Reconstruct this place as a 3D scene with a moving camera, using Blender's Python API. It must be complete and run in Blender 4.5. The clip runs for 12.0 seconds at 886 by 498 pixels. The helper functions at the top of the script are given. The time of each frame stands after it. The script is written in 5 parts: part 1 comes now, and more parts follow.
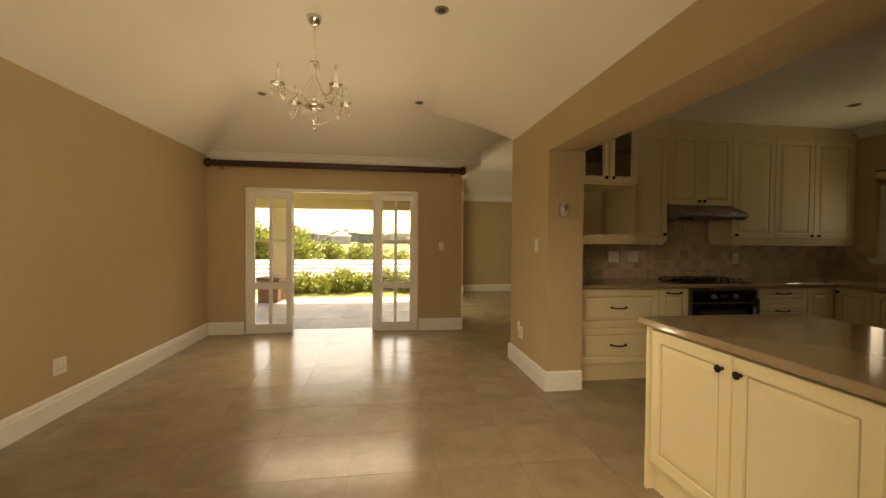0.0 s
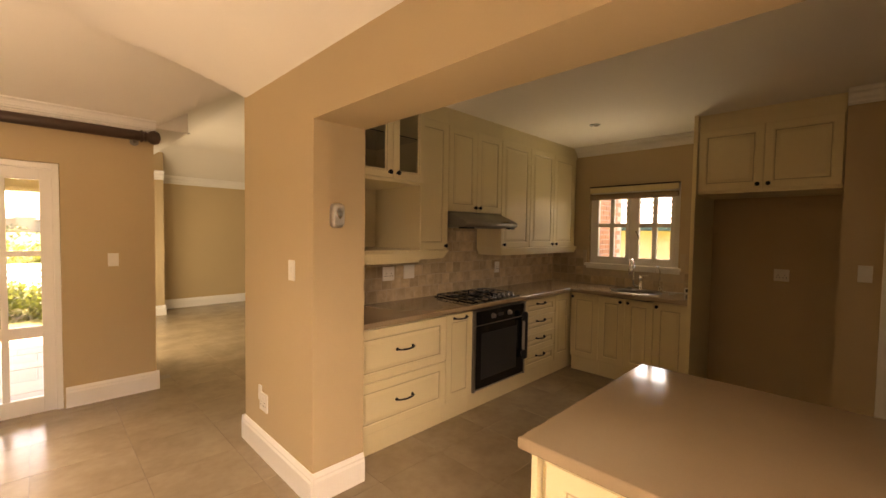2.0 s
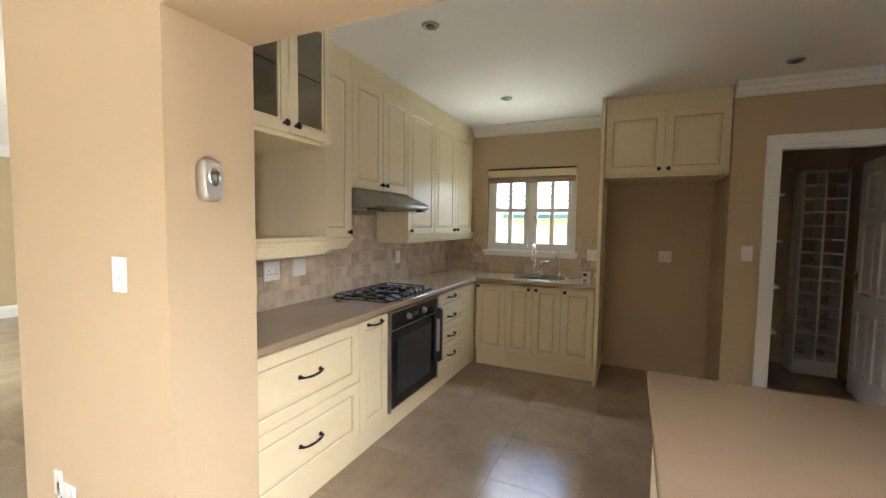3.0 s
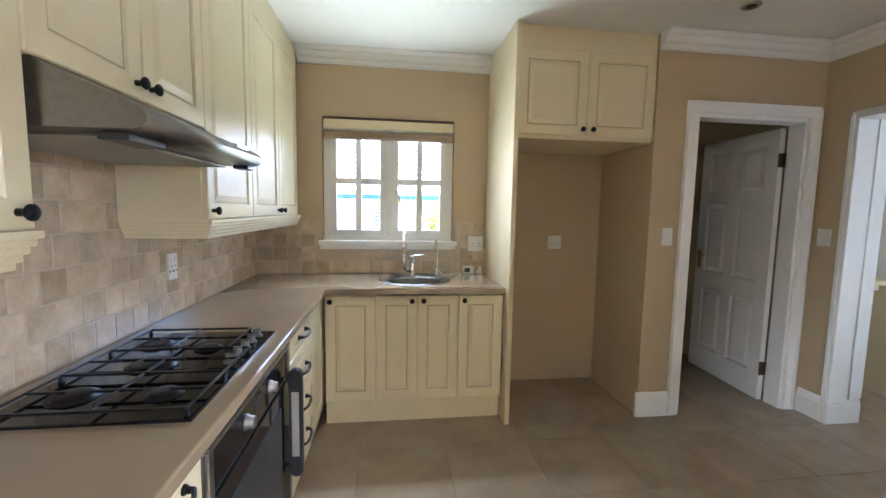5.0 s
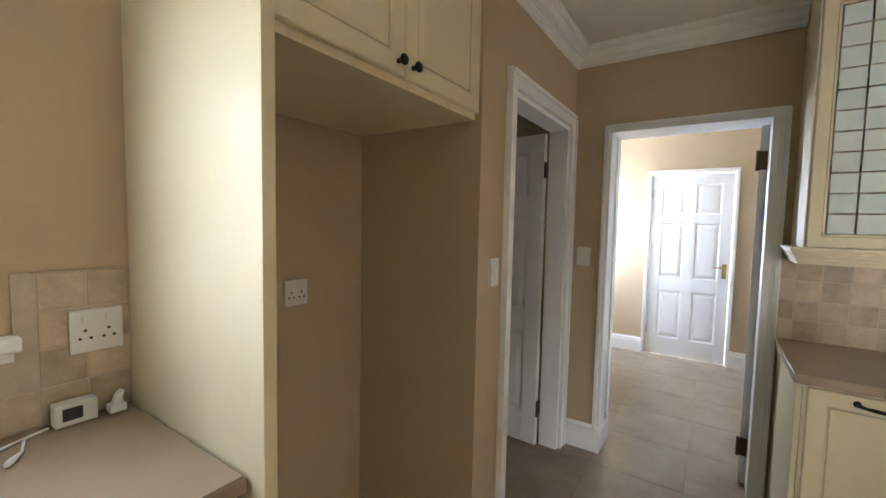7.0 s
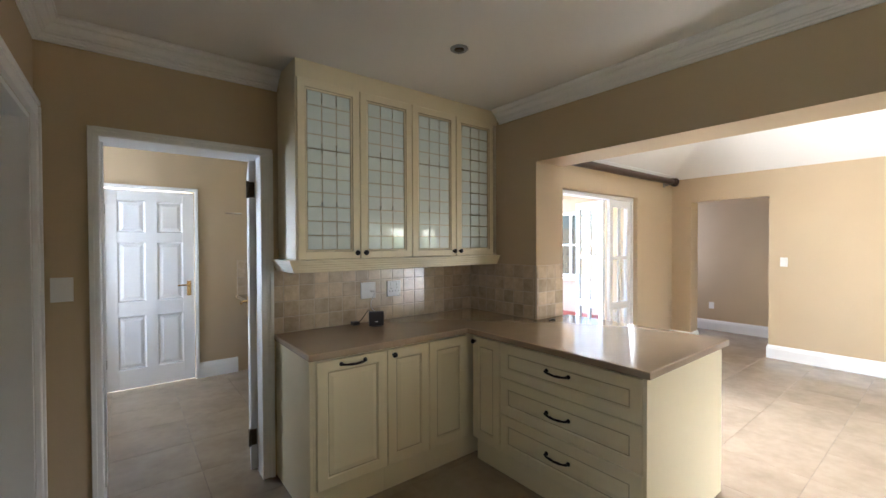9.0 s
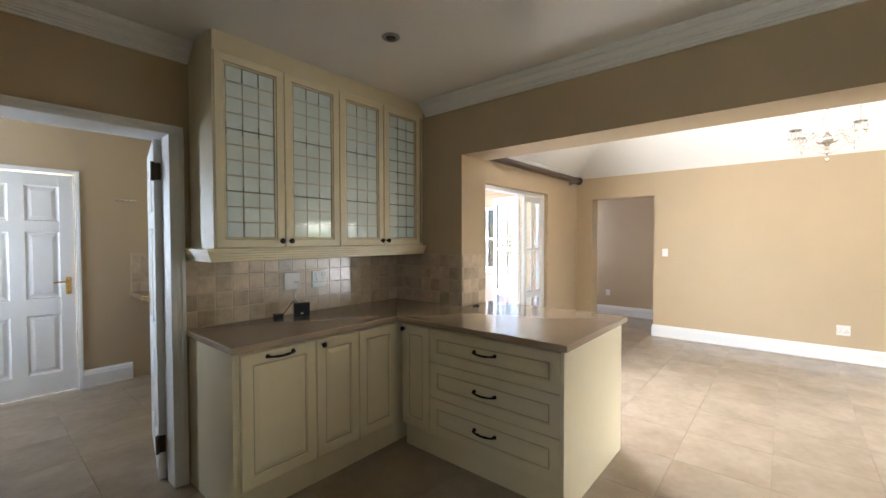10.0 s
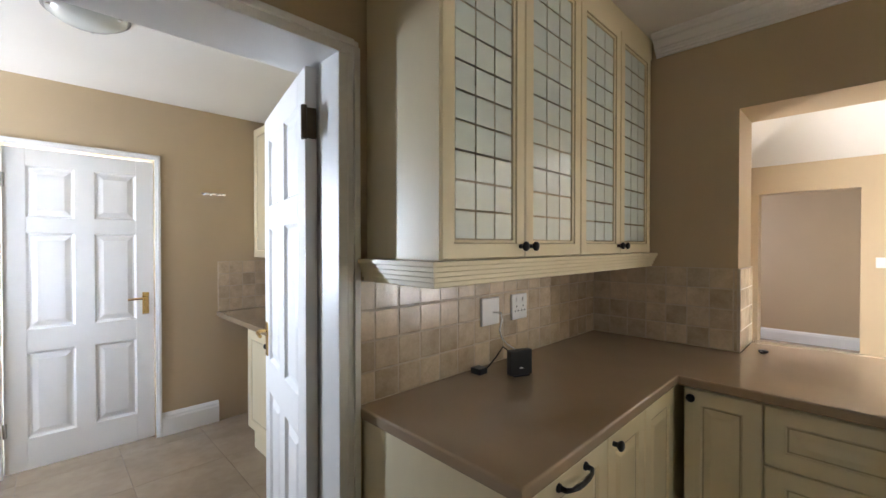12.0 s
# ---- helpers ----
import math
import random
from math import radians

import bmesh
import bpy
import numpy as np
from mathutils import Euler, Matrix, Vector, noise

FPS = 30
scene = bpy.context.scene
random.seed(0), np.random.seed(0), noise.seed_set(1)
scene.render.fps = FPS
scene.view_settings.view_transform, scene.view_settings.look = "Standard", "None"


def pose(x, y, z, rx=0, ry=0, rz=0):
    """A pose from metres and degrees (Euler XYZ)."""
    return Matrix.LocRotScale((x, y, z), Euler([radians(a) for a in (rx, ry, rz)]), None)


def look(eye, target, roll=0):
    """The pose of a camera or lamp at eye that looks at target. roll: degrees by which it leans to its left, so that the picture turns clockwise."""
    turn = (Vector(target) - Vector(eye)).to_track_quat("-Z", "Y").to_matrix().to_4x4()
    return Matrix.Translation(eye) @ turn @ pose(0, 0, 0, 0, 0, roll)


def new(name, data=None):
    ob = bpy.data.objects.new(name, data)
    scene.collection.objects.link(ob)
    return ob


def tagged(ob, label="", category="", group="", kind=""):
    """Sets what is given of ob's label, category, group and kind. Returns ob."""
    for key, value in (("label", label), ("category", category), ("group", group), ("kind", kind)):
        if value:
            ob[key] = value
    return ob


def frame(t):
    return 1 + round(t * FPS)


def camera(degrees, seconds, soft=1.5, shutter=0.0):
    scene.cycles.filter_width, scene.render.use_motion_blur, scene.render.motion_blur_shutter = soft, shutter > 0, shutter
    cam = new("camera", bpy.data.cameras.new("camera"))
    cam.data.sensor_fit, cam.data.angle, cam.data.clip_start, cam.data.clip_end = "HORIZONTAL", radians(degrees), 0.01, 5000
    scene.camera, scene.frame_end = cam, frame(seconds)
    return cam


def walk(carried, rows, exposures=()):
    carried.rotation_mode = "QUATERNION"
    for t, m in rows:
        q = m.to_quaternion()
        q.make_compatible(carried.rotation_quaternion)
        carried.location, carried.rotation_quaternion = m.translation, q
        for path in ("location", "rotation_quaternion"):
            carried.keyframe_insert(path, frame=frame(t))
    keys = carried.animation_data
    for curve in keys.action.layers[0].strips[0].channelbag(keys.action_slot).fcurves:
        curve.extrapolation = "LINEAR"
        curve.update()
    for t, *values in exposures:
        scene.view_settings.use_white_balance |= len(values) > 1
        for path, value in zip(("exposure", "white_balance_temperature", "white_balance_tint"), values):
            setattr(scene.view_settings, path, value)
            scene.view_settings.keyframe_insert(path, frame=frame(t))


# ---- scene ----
cam = camera(94.9, 12.0)
PATH = [
    (0, (0.122, 0.199, 1.324), (0.414, 2.177, 1.281), 0.5),
    (0.5, (0.198, 0.514, 1.482), (0.704, 2.449, 1.434), 0.7),
    (1, (0.25, 0.842, 1.548), (1.029, 2.684, 1.497), 0.7),
    (1.5, (0.316, 1.197, 1.55), (1.437, 2.852, 1.487), 0.8),
    (2, (0.499, 1.546, 1.52), (1.91, 2.96, 1.439), 0.9),
    (2.5, (0.62, 1.917, 1.492), (2.268, 3.046, 1.388), 1.0),
    (3, (0.773, 2.292, 1.472), (2.584, 3.131, 1.347), 0.8),
    (3.2, (0.871, 2.442, 1.455), (2.73, 3.17, 1.332), 1.0),
    (4.8, (1.968, 3.318, 1.422), (3.953, 3.155, 1.239), 1.3),
    (5, (2.132, 3.332, 1.425), (4.106, 3.075, 1.234), 1.0),
    (5.5, (2.615, 3.351, 1.424), (4.53, 2.813, 1.22), 0.9),
    (6, (3.091, 3.261, 1.417), (4.878, 2.387, 1.209), 0.9),
    (6.5, (3.515, 3.16, 1.448), (5.058, 1.903, 1.251), 0.9),
    (6.7, (3.673, 3.118, 1.463), (5.064, 1.692, 1.286), 1.0),
    (8.3, (4.329, 2.901, 1.536), (3.766, 0.982, 1.507), 0.2),
    (8.5, (4.326, 2.946, 1.519), (3.527, 1.112, 1.493), 0.1),
    (9, (4.348, 3.078, 1.503), (3.116, 1.503, 1.475), -0.2),
    (9.5, (4.413, 3.163, 1.508), (2.965, 1.784, 1.464), -0.0),
    (10, (4.441, 3.051, 1.455), (2.915, 1.759, 1.406), -0.1),
    (10.5, (4.441, 2.751, 1.456), (2.896, 1.481, 1.404), 0.0),
    (11, (4.389, 2.369, 1.434), (2.855, 1.086, 1.388), 0.1),
    (11.5, (4.343, 1.927, 1.453), (2.853, 0.593, 1.421), 0.0),
    (12, (4.334, 1.487, 1.451), (2.931, 0.062, 1.429), -0.0),
]
walk(cam, [(t, look(eye, target, roll)) for t, eye, target, roll in PATH],
     exposures=[(0.0, 2.65, 13000, 13), (0.5, 2.95, 11300, 14), (1.0, 3.15, 11500, 18), (1.5, 3.4, 13000, 22), (2.0, 3.85, 12500, 28), (2.5, 4.55, 8200, 16), (3.0, 5.0, 6050, 12), (3.2, 5.15, 5700, 11),
                (4.8, 5.65, 5300, 10), (5.5, 5.8, 5300, 10), (6.5, 5.5, 5700, 12), (8.3, 5.65, 5400, 12), (8.8, 5.15, 5550, 11), (9.5, 4.8, 5700, 9), (11.0, 4.85, 5750, 9), (12.0, 5.15, 5900, 12)])

# ---- world, sun ----
world = bpy.data.worlds.new("sky")
scene.world = world
world.use_nodes = True
wn = world.node_tree
sky = wn.nodes.new("ShaderNodeTexSky")
sky.sky_type = 'NISHITA'
sky.sun_disc = False
sky.sun_elevation = radians(56)
sky.sun_rotation = radians(12)
sky.air_density, sky.dust_density, sky.ozone_density = 1.0, 1.2, 1.0
wn.links.new(sky.outputs[0], wn.nodes["Background"].inputs[0])
wn.nodes["Background"].inputs[1].default_value = 0.10
sun = new("sun", bpy.data.lights.new("sun", 'SUN'))
sun.data.energy, sun.data.angle, sun.data.color = 2.9, radians(0.55), (1.0, 0.95, 0.87)
# the sun stands high, a little east of the garden side
SUN_H, SUN_A = radians(56), radians(12)
sun.matrix_world = look((20 * math.cos(SUN_H) * math.sin(SUN_A), 20 * math.cos(SUN_H) * math.cos(SUN_A), 20 * math.sin(SUN_H)), (0, 0, 0))


def opening_lamp(name, width, height, at, turn, tilt, spread, watts, colour):
    """Daylight that comes in through an opening: an area lamp set in it. turn: the way it shines, in degrees from +y; tilt: degrees upwards."""
    lamp = bpy.data.lights.new(name, 'AREA')
    lamp.shape, lamp.size, lamp.size_y = 'RECTANGLE', width, height
    lamp.energy, lamp.color, lamp.spread = watts, colour, radians(spread)
    ob = new(name, lamp)
    ob.matrix_world = pose(*at, 90 + tilt, 0, turn)
    return ob


# daylight thrown up from the sunlit ground through the glazed doors and the window
opening_lamp("daylight_patio_door", 2.2, 0.30, (-0.56, 6.16, 0.16), 180, 52, 70, 1.0, (1.0, 0.95, 0.86))
opening_lamp("daylight_courtyard_door", 2.0, 0.30, (-0.06, 0.32, 0.16), 0, 46, 76, 1.4, (1.0, 0.95, 0.86))
opening_lamp("daylight_kitchen_window", 0.85, 0.12, (5.36, 3.34, 1.20), 90, 50, 86, 0.25, (0.93, 1.0, 0.88))
opening_lamp("daylight_scullery_window", 0.55, 1.05, (5.385, -1.85, 1.52), 90, 0, 180, 0.60, (0.90, 0.94, 1.0))
opening_lamp("daylight_family_door", 2.2, 1.9, (1.32, 8.2, 1.05), -90, 0, 180, 3.6, (0.95, 1.0, 0.88))
# skylight that falls steeply through the same openings
opening_lamp("skylight_patio_door", 2.2, 0.12, (-0.56, 6.11, 1.96), 180, -55, 68, 1.5, (0.95, 0.96, 1.0))
opening_lamp("skylight_courtyard_door", 1.3, 0.12, (-0.06, 0.45, 2.03), -30, -42, 72, 1.3, (1.0, 0.97, 0.95))
opening_lamp("skylight_kitchen_window", 0.85, 0.10, (5.355, 3.34, 1.89), 90, -52, 80, 0.11, (0.93, 0.97, 1.0))
# added bluish fill lamp before the closed passage wall, no opening behind it
opening_lamp("passage_fill_lamp", 0.8, 1.2, (-3.0, -0.58, 1.5), 0, 0, 180, 0.6, (0.78, 0.82, 1.0))
# daylight that slants in sideways past the jambs of the same openings
opening_lamp("slant_patio_door", 0.20, 0.70, (-1.60, 6.06, 0.42), 216, -7, 34, 0.30, (1.0, 0.97, 0.92))
opening_lamp("slant_courtyard_door", 0.20, 1.80, (0.92, 0.42, 1.05), 45, 0, 88, 1.1, (1.0, 0.97, 0.92))
opening_lamp("slant_scullery_window", 0.16, 1.05, (5.31, -2.07, 1.52), 36, 0, 72, 0.50, (0.82, 0.90, 1.0))
opening_lamp("slant_courtyard_door_kitchen", 0.20, 0.95, (-1.00, 0.42, 1.55), -44, -12, 38, 0.17, (1.0, 0.97, 0.92))
opening_lamp("slant_kitchen_window", 0.10, 0.70, (5.335, 3.79, 1.55), 150, 0, 58, 0.045, (0.97, 0.98, 1.0))

# ---- materials ----
def mat(name, base, rough=0.5, metal=0.0, var=0.12, scale=4.0, fine=60.0, bump=0.05, spec=0.5, coat=0.0, second=None, random_amount=0.0,
        island=False, stretch=(1, 1, 1)):
    """Procedural paint or stone: two scales of colour change, bump, and uneven gloss."""
    m = bpy.data.materials.new(name)
    m.use_nodes = True
    n, l = m.node_tree.nodes, m.node_tree.links
    b = n["Principled BSDF"]
    b.inputs["Metallic"].default_value = metal
    b.inputs["Specular IOR Level"].default_value = spec
    b.inputs["Coat Weight"].default_value, b.inputs["Coat Roughness"].default_value = coat, 0.03
    geo = n.new("ShaderNodeTexCoord")
    mp = n.new("ShaderNodeMapping")
    mp.inputs["Scale"].default_value = stretch
    l.new(geo.outputs["Object"], mp.inputs[0])
    co = mp.outputs[0]
    if random_amount:
        info = n.new("ShaderNodeNewGeometry" if island else "ShaderNodeObjectInfo")
        rnd = info.outputs["Random Per Island" if island else "Random"]
        shift = n.new("ShaderNodeVectorMath")
        shift.operation = 'SCALE'
        shift.inputs[0].default_value = (37.0, 53.0, 71.0)
        l.new(rnd, shift.inputs["Scale"])
        add = n.new("ShaderNodeVectorMath")
        l.new(co, add.inputs[0])
        l.new(shift.outputs[0], add.inputs[1])
        co = add.outputs[0]
    big = n.new("ShaderNodeTexNoise")
    big.inputs["Scale"].default_value, big.inputs["Detail"].default_value = scale, 5
    small = n.new("ShaderNodeTexNoise")
    small.inputs["Scale"].default_value, small.inputs["Detail"].default_value = fine, 3
    l.new(co, big.inputs["Vector"])
    l.new(co, small.inputs["Vector"])
    mix = n.new("ShaderNodeMath")
    mix.operation = 'MULTIPLY_ADD'
    mix.inputs[1].default_value = 0.35
    l.new(small.outputs["Fac"], mix.inputs[0])
    l.new(big.outputs["Fac"], mix.inputs[2])
    ramp = n.new("ShaderNodeValToRGB")
    ramp.color_ramp.elements[0].position, ramp.color_ramp.elements[1].position = 0.42, 0.92
    dark = tuple(c * (1 - var) for c in base)
    light = second or tuple(min(1, c * (1 + var)) for c in base)
    ramp.color_ramp.elements[0].color = (*dark, 1)
    ramp.color_ramp.elements[1].color = (*light, 1)
    l.new(mix.outputs[0], ramp.inputs[0])
    out = ramp.outputs[0]
    if random_amount:
        hsv = n.new("ShaderNodeHueSaturation")
        val = n.new("ShaderNodeMapRange")
        val.inputs["To Min"].default_value, val.inputs["To Max"].default_value = 1 - random_amount, 1 + random_amount
        l.new(rnd, val.inputs["Value"])
        l.new(val.outputs[0], hsv.inputs["Value"])
        l.new(out, hsv.inputs["Color"])
        out = hsv.outputs[0]
    l.new(out, b.inputs["Base Color"])
    rr = n.new("ShaderNodeMapRange")
    rr.inputs["To Min"].default_value, rr.inputs["To Max"].default_value = max(0.02, rough * 0.8), min(1, rough * 1.2)
    l.new(big.outputs["Fac"], rr.inputs["Value"])
    l.new(rr.outputs[0], b.inputs["Roughness"])
    if bump:
        bp = n.new("ShaderNodeBump")
        bp.inputs["Strength"].default_value, bp.inputs["Distance"].default_value = bump, 0.01
        l.new(mix.outputs[0], bp.inputs["Height"])
        l.new(bp.outputs[0], b.inputs["Normal"])
    return m


def glass_mat(name, tint=(1, 1, 1), rough=0.0):
    m = bpy.data.materials.new(name)
    m.use_nodes = True
    b = m.node_tree.nodes["Principled BSDF"]
    b.inputs["Base Color"].default_value = (*tint, 1)
    b.inputs["Roughness"].default_value = rough
    b.inputs["Transmission Weight"].default_value = 1.0
    b.inputs["IOR"].default_value = 1.45
    return m


M = {}
M["wall"] = mat("beige_wall_paint", (0.53, 0.412, 0.265), 0.65, var=0.04, scale=1.5, fine=180, bump=0.04, spec=0.3)
M["ceiling"] = mat("white_ceiling_paint", (0.78, 0.75, 0.70), 0.7, var=0.03, scale=1.2, fine=150, bump=0.03, spec=0.25)
M["trim"] = mat("white_gloss_paint", (0.85, 0.84, 0.82), 0.36, var=0.02, scale=3, fine=40, bump=0.0)
M["tile"] = mat("beige_porcelain_tile", (0.30, 0.228, 0.155), 0.205, var=0.10, scale=3.4, fine=17, bump=0.010, second=(0.375, 0.30, 0.213), random_amount=0.012, spec=0.42)
M["grout"] = mat("beige_grout", (0.20, 0.155, 0.11), 0.6, var=0.12, scale=9, fine=90, bump=0.03)
M["travertine"] = mat("tumbled_travertine", (0.53, 0.41, 0.275), 0.225, var=0.15, scale=14, fine=90, bump=0.10, second=(0.66, 0.54, 0.39), random_amount=0.17)
M["wall_grout"] = mat("pale_wall_grout", (0.54, 0.45, 0.34), 0.7, var=0.1, scale=20, fine=120, bump=0.1)
M["cream"] = mat("cream_lacquer", (0.76, 0.66, 0.44), 0.36, var=0.03, scale=2.0, fine=45, bump=0.0, stretch=(1, 1, 0.25))
M["glaze"] = mat("brown_glaze_in_grooves", (0.50, 0.41, 0.25), 0.5, var=0.12, scale=9, fine=60, bump=0.03)
M["worktop"] = mat("taupe_engineered_stone", (0.33, 0.246, 0.163), 0.11, var=0.05, scale=3, fine=420, bump=0.0, second=(0.36, 0.272, 0.183), coat=0.3)
M["black"] = mat("black_iron", (0.008, 0.007, 0.007), 0.38, var=0.2, scale=40, fine=160, bump=0.03, spec=0.25)
M["plastic"] = mat("black_plastic", (0.02, 0.022, 0.026), 0.36, var=0.1, scale=20, fine=200, bump=0.03)
M["steel"] = mat("brushed_steel", (0.30, 0.295, 0.285), 0.36, 1.0, var=0.1, scale=5, fine=160, bump=0.03, stretch=(1, 12, 12))
# sink base colour darkened to stand for dark reflections in the bowl
M["sink_steel"] = mat("satin_sink_steel_darkened", (0.17, 0.165, 0.155), 0.30, 1.0, var=0.1, scale=5, fine=160, bump=0.02)
M["chrome"] = mat("chrome", (0.72, 0.72, 0.72), 0.08, 1.0, var=0.04, scale=20, fine=120, bump=0.0)
M["brass"] = mat("worn_brass", (0.62, 0.42, 0.16), 0.22, 1.0, var=0.15, scale=30, fine=120, bump=0.02)
M["bronze"] = mat("dark_bronze_hinge", (0.10, 0.075, 0.05), 0.4, 0.9, var=0.2, scale=30, fine=120, bump=0.03)
M["rod"] = mat("dark_stained_wood", (0.045, 0.022, 0.014), 0.35, var=0.3, scale=4, fine=60, bump=0.06, stretch=(0.2, 3, 3))
M["white"] = mat("white_plastic", (0.80, 0.79, 0.76), 0.35, var=0.03, scale=20, fine=100, bump=0.0)
M["socket"] = mat("dark_socket_hole", (0.04, 0.04, 0.04), 0.6, var=0.1, scale=20, fine=100, bump=0.0)
M["smoked"] = mat("black_oven_glass", (0.008, 0.008, 0.010), 0.06, var=0.1, scale=6, fine=60, bump=0.0, spec=0.3)
M["glass"] = glass_mat("clear_glass")
M["frosted"] = mat("frosted_glass_face", (0.72, 0.78, 0.72), 0.36, coat=1.0, var=0.05, scale=8, fine=300, bump=0.01, spec=0.8)
M["crystal"] = glass_mat("crystal", (0.97, 0.95, 0.9), 0.02)
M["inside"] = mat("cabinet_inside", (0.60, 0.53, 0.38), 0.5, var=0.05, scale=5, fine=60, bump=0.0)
M["blind"] = mat("bamboo_blind", (0.30, 0.21, 0.135), 0.6, var=0.35, scale=6, fine=120, bump=0.2, stretch=(6, 0.4, 14))
M["slate"] = mat("slate_paving", (0.47, 0.45, 0.45), 0.5, var=0.25, scale=1.8, fine=30, bump=0.25, second=(0.58, 0.48, 0.42), random_amount=0.16, spec=0.5)
M["silver"] = mat("silver_plastic", (0.52, 0.50, 0.47), 0.36, 0.5, var=0.05, scale=20, fine=100, bump=0.0)
M["mortar"] = mat("paving_mortar", (0.44, 0.42, 0.41), 0.85, var=0.1, scale=8, fine=60, bump=0.1)
M["plaster"] = mat("cream_outside_plaster", (0.62, 0.53, 0.36), 0.8, var=0.08, scale=1.2, fine=60, bump=0.2)
M["peach"] = mat("peach_outside_plaster", (0.50, 0.39, 0.29), 0.8, var=0.08, scale=1.2, fine=60, bump=0.2)
M["brick"] = mat("pale_red_face_brick", (0.43, 0.20, 0.14), 0.75, var=0.2, scale=8, fine=70, bump=0.3, random_amount=0.15)
M["redstoep"] = mat("red_polished_concrete", (0.40, 0.06, 0.03), 0.5, var=0.15, scale=2, fine=40, bump=0.1)
M["roof"] = mat("pale_roof_tile", (0.62, 0.61, 0.60), 0.7, var=0.12, scale=3, fine=30, bump=0.2)
M["lawn"] = mat("green_lawn", (0.12, 0.15, 0.035), 0.9, var=0.35, scale=2.5, fine=60, bump=0.6, second=(0.19, 0.20, 0.055))
M["leaf"] = mat("hedge_leaf", (0.115, 0.155, 0.03), 0.5, var=0.3, scale=3, fine=40, bump=0.0, second=(0.25, 0.29, 0.06), random_amount=0.25, island=True)
n, l = M["leaf"].node_tree.nodes, M["leaf"].node_tree.links
pb_, tr, mx = n["Principled BSDF"], n.new("ShaderNodeBsdfTranslucent"), n.new("ShaderNodeMixShader")
l.new(pb_.inputs["Base Color"].links[0].from_socket, tr.inputs["Color"])
mx.inputs[0].default_value = 0.5
l.new(pb_.outputs[0], mx.inputs[1])
l.new(tr.outputs[0], mx.inputs[2])
l.new(mx.outputs[0], n["Material Output"].inputs[0])
M["bark"] = mat("tree_bark", (0.12, 0.085, 0.06), 0.9, var=0.3, scale=12, fine=60, bump=0.5)
M["far_leaf"] = mat("far_tree_leaf", (0.10, 0.125, 0.06), 0.7, var=0.3, scale=0.3, fine=4, bump=0.0, random_amount=0.3, island=True)
M["far_house"] = mat("far_house_wall_and_roof", (0.30, 0.27, 0.25), 0.8, var=0.2, scale=0.3, fine=9, bump=0.0, random_amount=0.45, island=True)
M["teal"] = mat("dark_teal_paint", (0.02, 0.065, 0.068), 0.5, var=0.1, scale=4, fine=40, bump=0.02)
M["terracotta"] = mat("terracotta_pot", (0.21, 0.095, 0.065), 0.7, var=0.2, scale=8, fine=60, bump=0.15)
M["hood_glass"] = mat("opal_glass", (0.62, 0.64, 0.60), 0.15, var=0.03, scale=8, fine=80, bump=0.0)


# ---- mesh helpers ----
def bx(bm, x0, x1, y0, y1, z0, z1, bevel=0.0, mi=0):
    """A box between two corners, with bevelled edges if asked."""
    vs = [bm.verts.new((x, y, z)) for z in (z0, z1) for y in (y0, y1) for x in (x0, x1)]
    fs = [bm.faces.new([vs[i] for i in q]) for q in ((0, 2, 3, 1), (4, 5, 7, 6), (0, 1, 5, 4), (2, 6, 7, 3), (0, 4, 6, 2), (1, 3, 7, 5))]
    for f in fs:
        f.material_index = mi
    if bevel:
        edges = list({e for f in fs for e in f.edges})
        bmesh.ops.bevel(bm, geom=edges, offset=bevel, segments=2, affect='EDGES', profile=0.6, material=-1)
    return bm


def box(x0, x1, y0, y1, z0, z1, bevel=0.0):
    return bx(bmesh.new(), x0, x1, y0, y1, z0, z1, bevel)


def rings(bm, loops, cap_start=True, cap_end=True, groove=()):
    """Skin between closed loops of equal length. groove: the indices of the bands that take the second material."""
    rows = [[bm.verts.new(p) for p in loop] for loop in loops]
    k = len(rows[0])
    for i in range(len(rows) - 1):
        for j in range(k):
            f = bm.faces.new((rows[i][j], rows[i][(j + 1) % k], rows[i + 1][(j + 1) % k], rows[i + 1][j]))
            f.material_index = 1 if i in groove else 0
            f.smooth = k > 8
    if cap_start:
        bm.faces.new(rows[0][::-1])
    if cap_end:
        bm.faces.new(rows[-1])
    return bm


def lathe(bm, profile, at=(0, 0, 0), axis='z', seg=16, sx=1.0, sy=1.0):
    """Turns a profile of (radius, height) round an axis."""
    loops = []
    for r, h in profile:
        loop = []
        for i in range(seg):
            a = 2 * math.pi * i / seg
            u, v = r * math.cos(a) * sx, r * math.sin(a) * sy
            p = {'z': (u, v, h), 'y': (u, -h, v), 'x': (h, u, v)}[axis]
            loop.append((at[0] + p[0], at[1] + p[1], at[2] + p[2]))
        loops.append(loop)
    rings(bm, loops)
    return bm


def tube(bm, points, radius, seg=8):
    """A round tube along a line of points; radius may be a list."""
    pts = [Vector(p) for p in points]
    loops = []
    for i, p in enumerate(pts):
        d = (pts[min(i + 1, len(pts) - 1)] - pts[max(i - 1, 0)]).normalized()
        up = Vector((0, 0, 1)) if abs(d.z) < 0.9 else Vector((0, 1, 0))
        a = d.cross(up).normalized()
        b = d.cross(a).normalized()
        r = radius[i] if isinstance(radius, (list, tuple)) else radius
        loops.append([p + r * (math.cos(2 * math.pi * k / seg) * a + math.sin(2 * math.pi * k / seg) * b) for k in range(seg)])
    rings(bm, loops)
    return bm


def rect(x0, x1, z0, z1, y):
    return [(x0, y, z0), (x1, y, z0), (x1, y, z1), (x0, y, z1)]


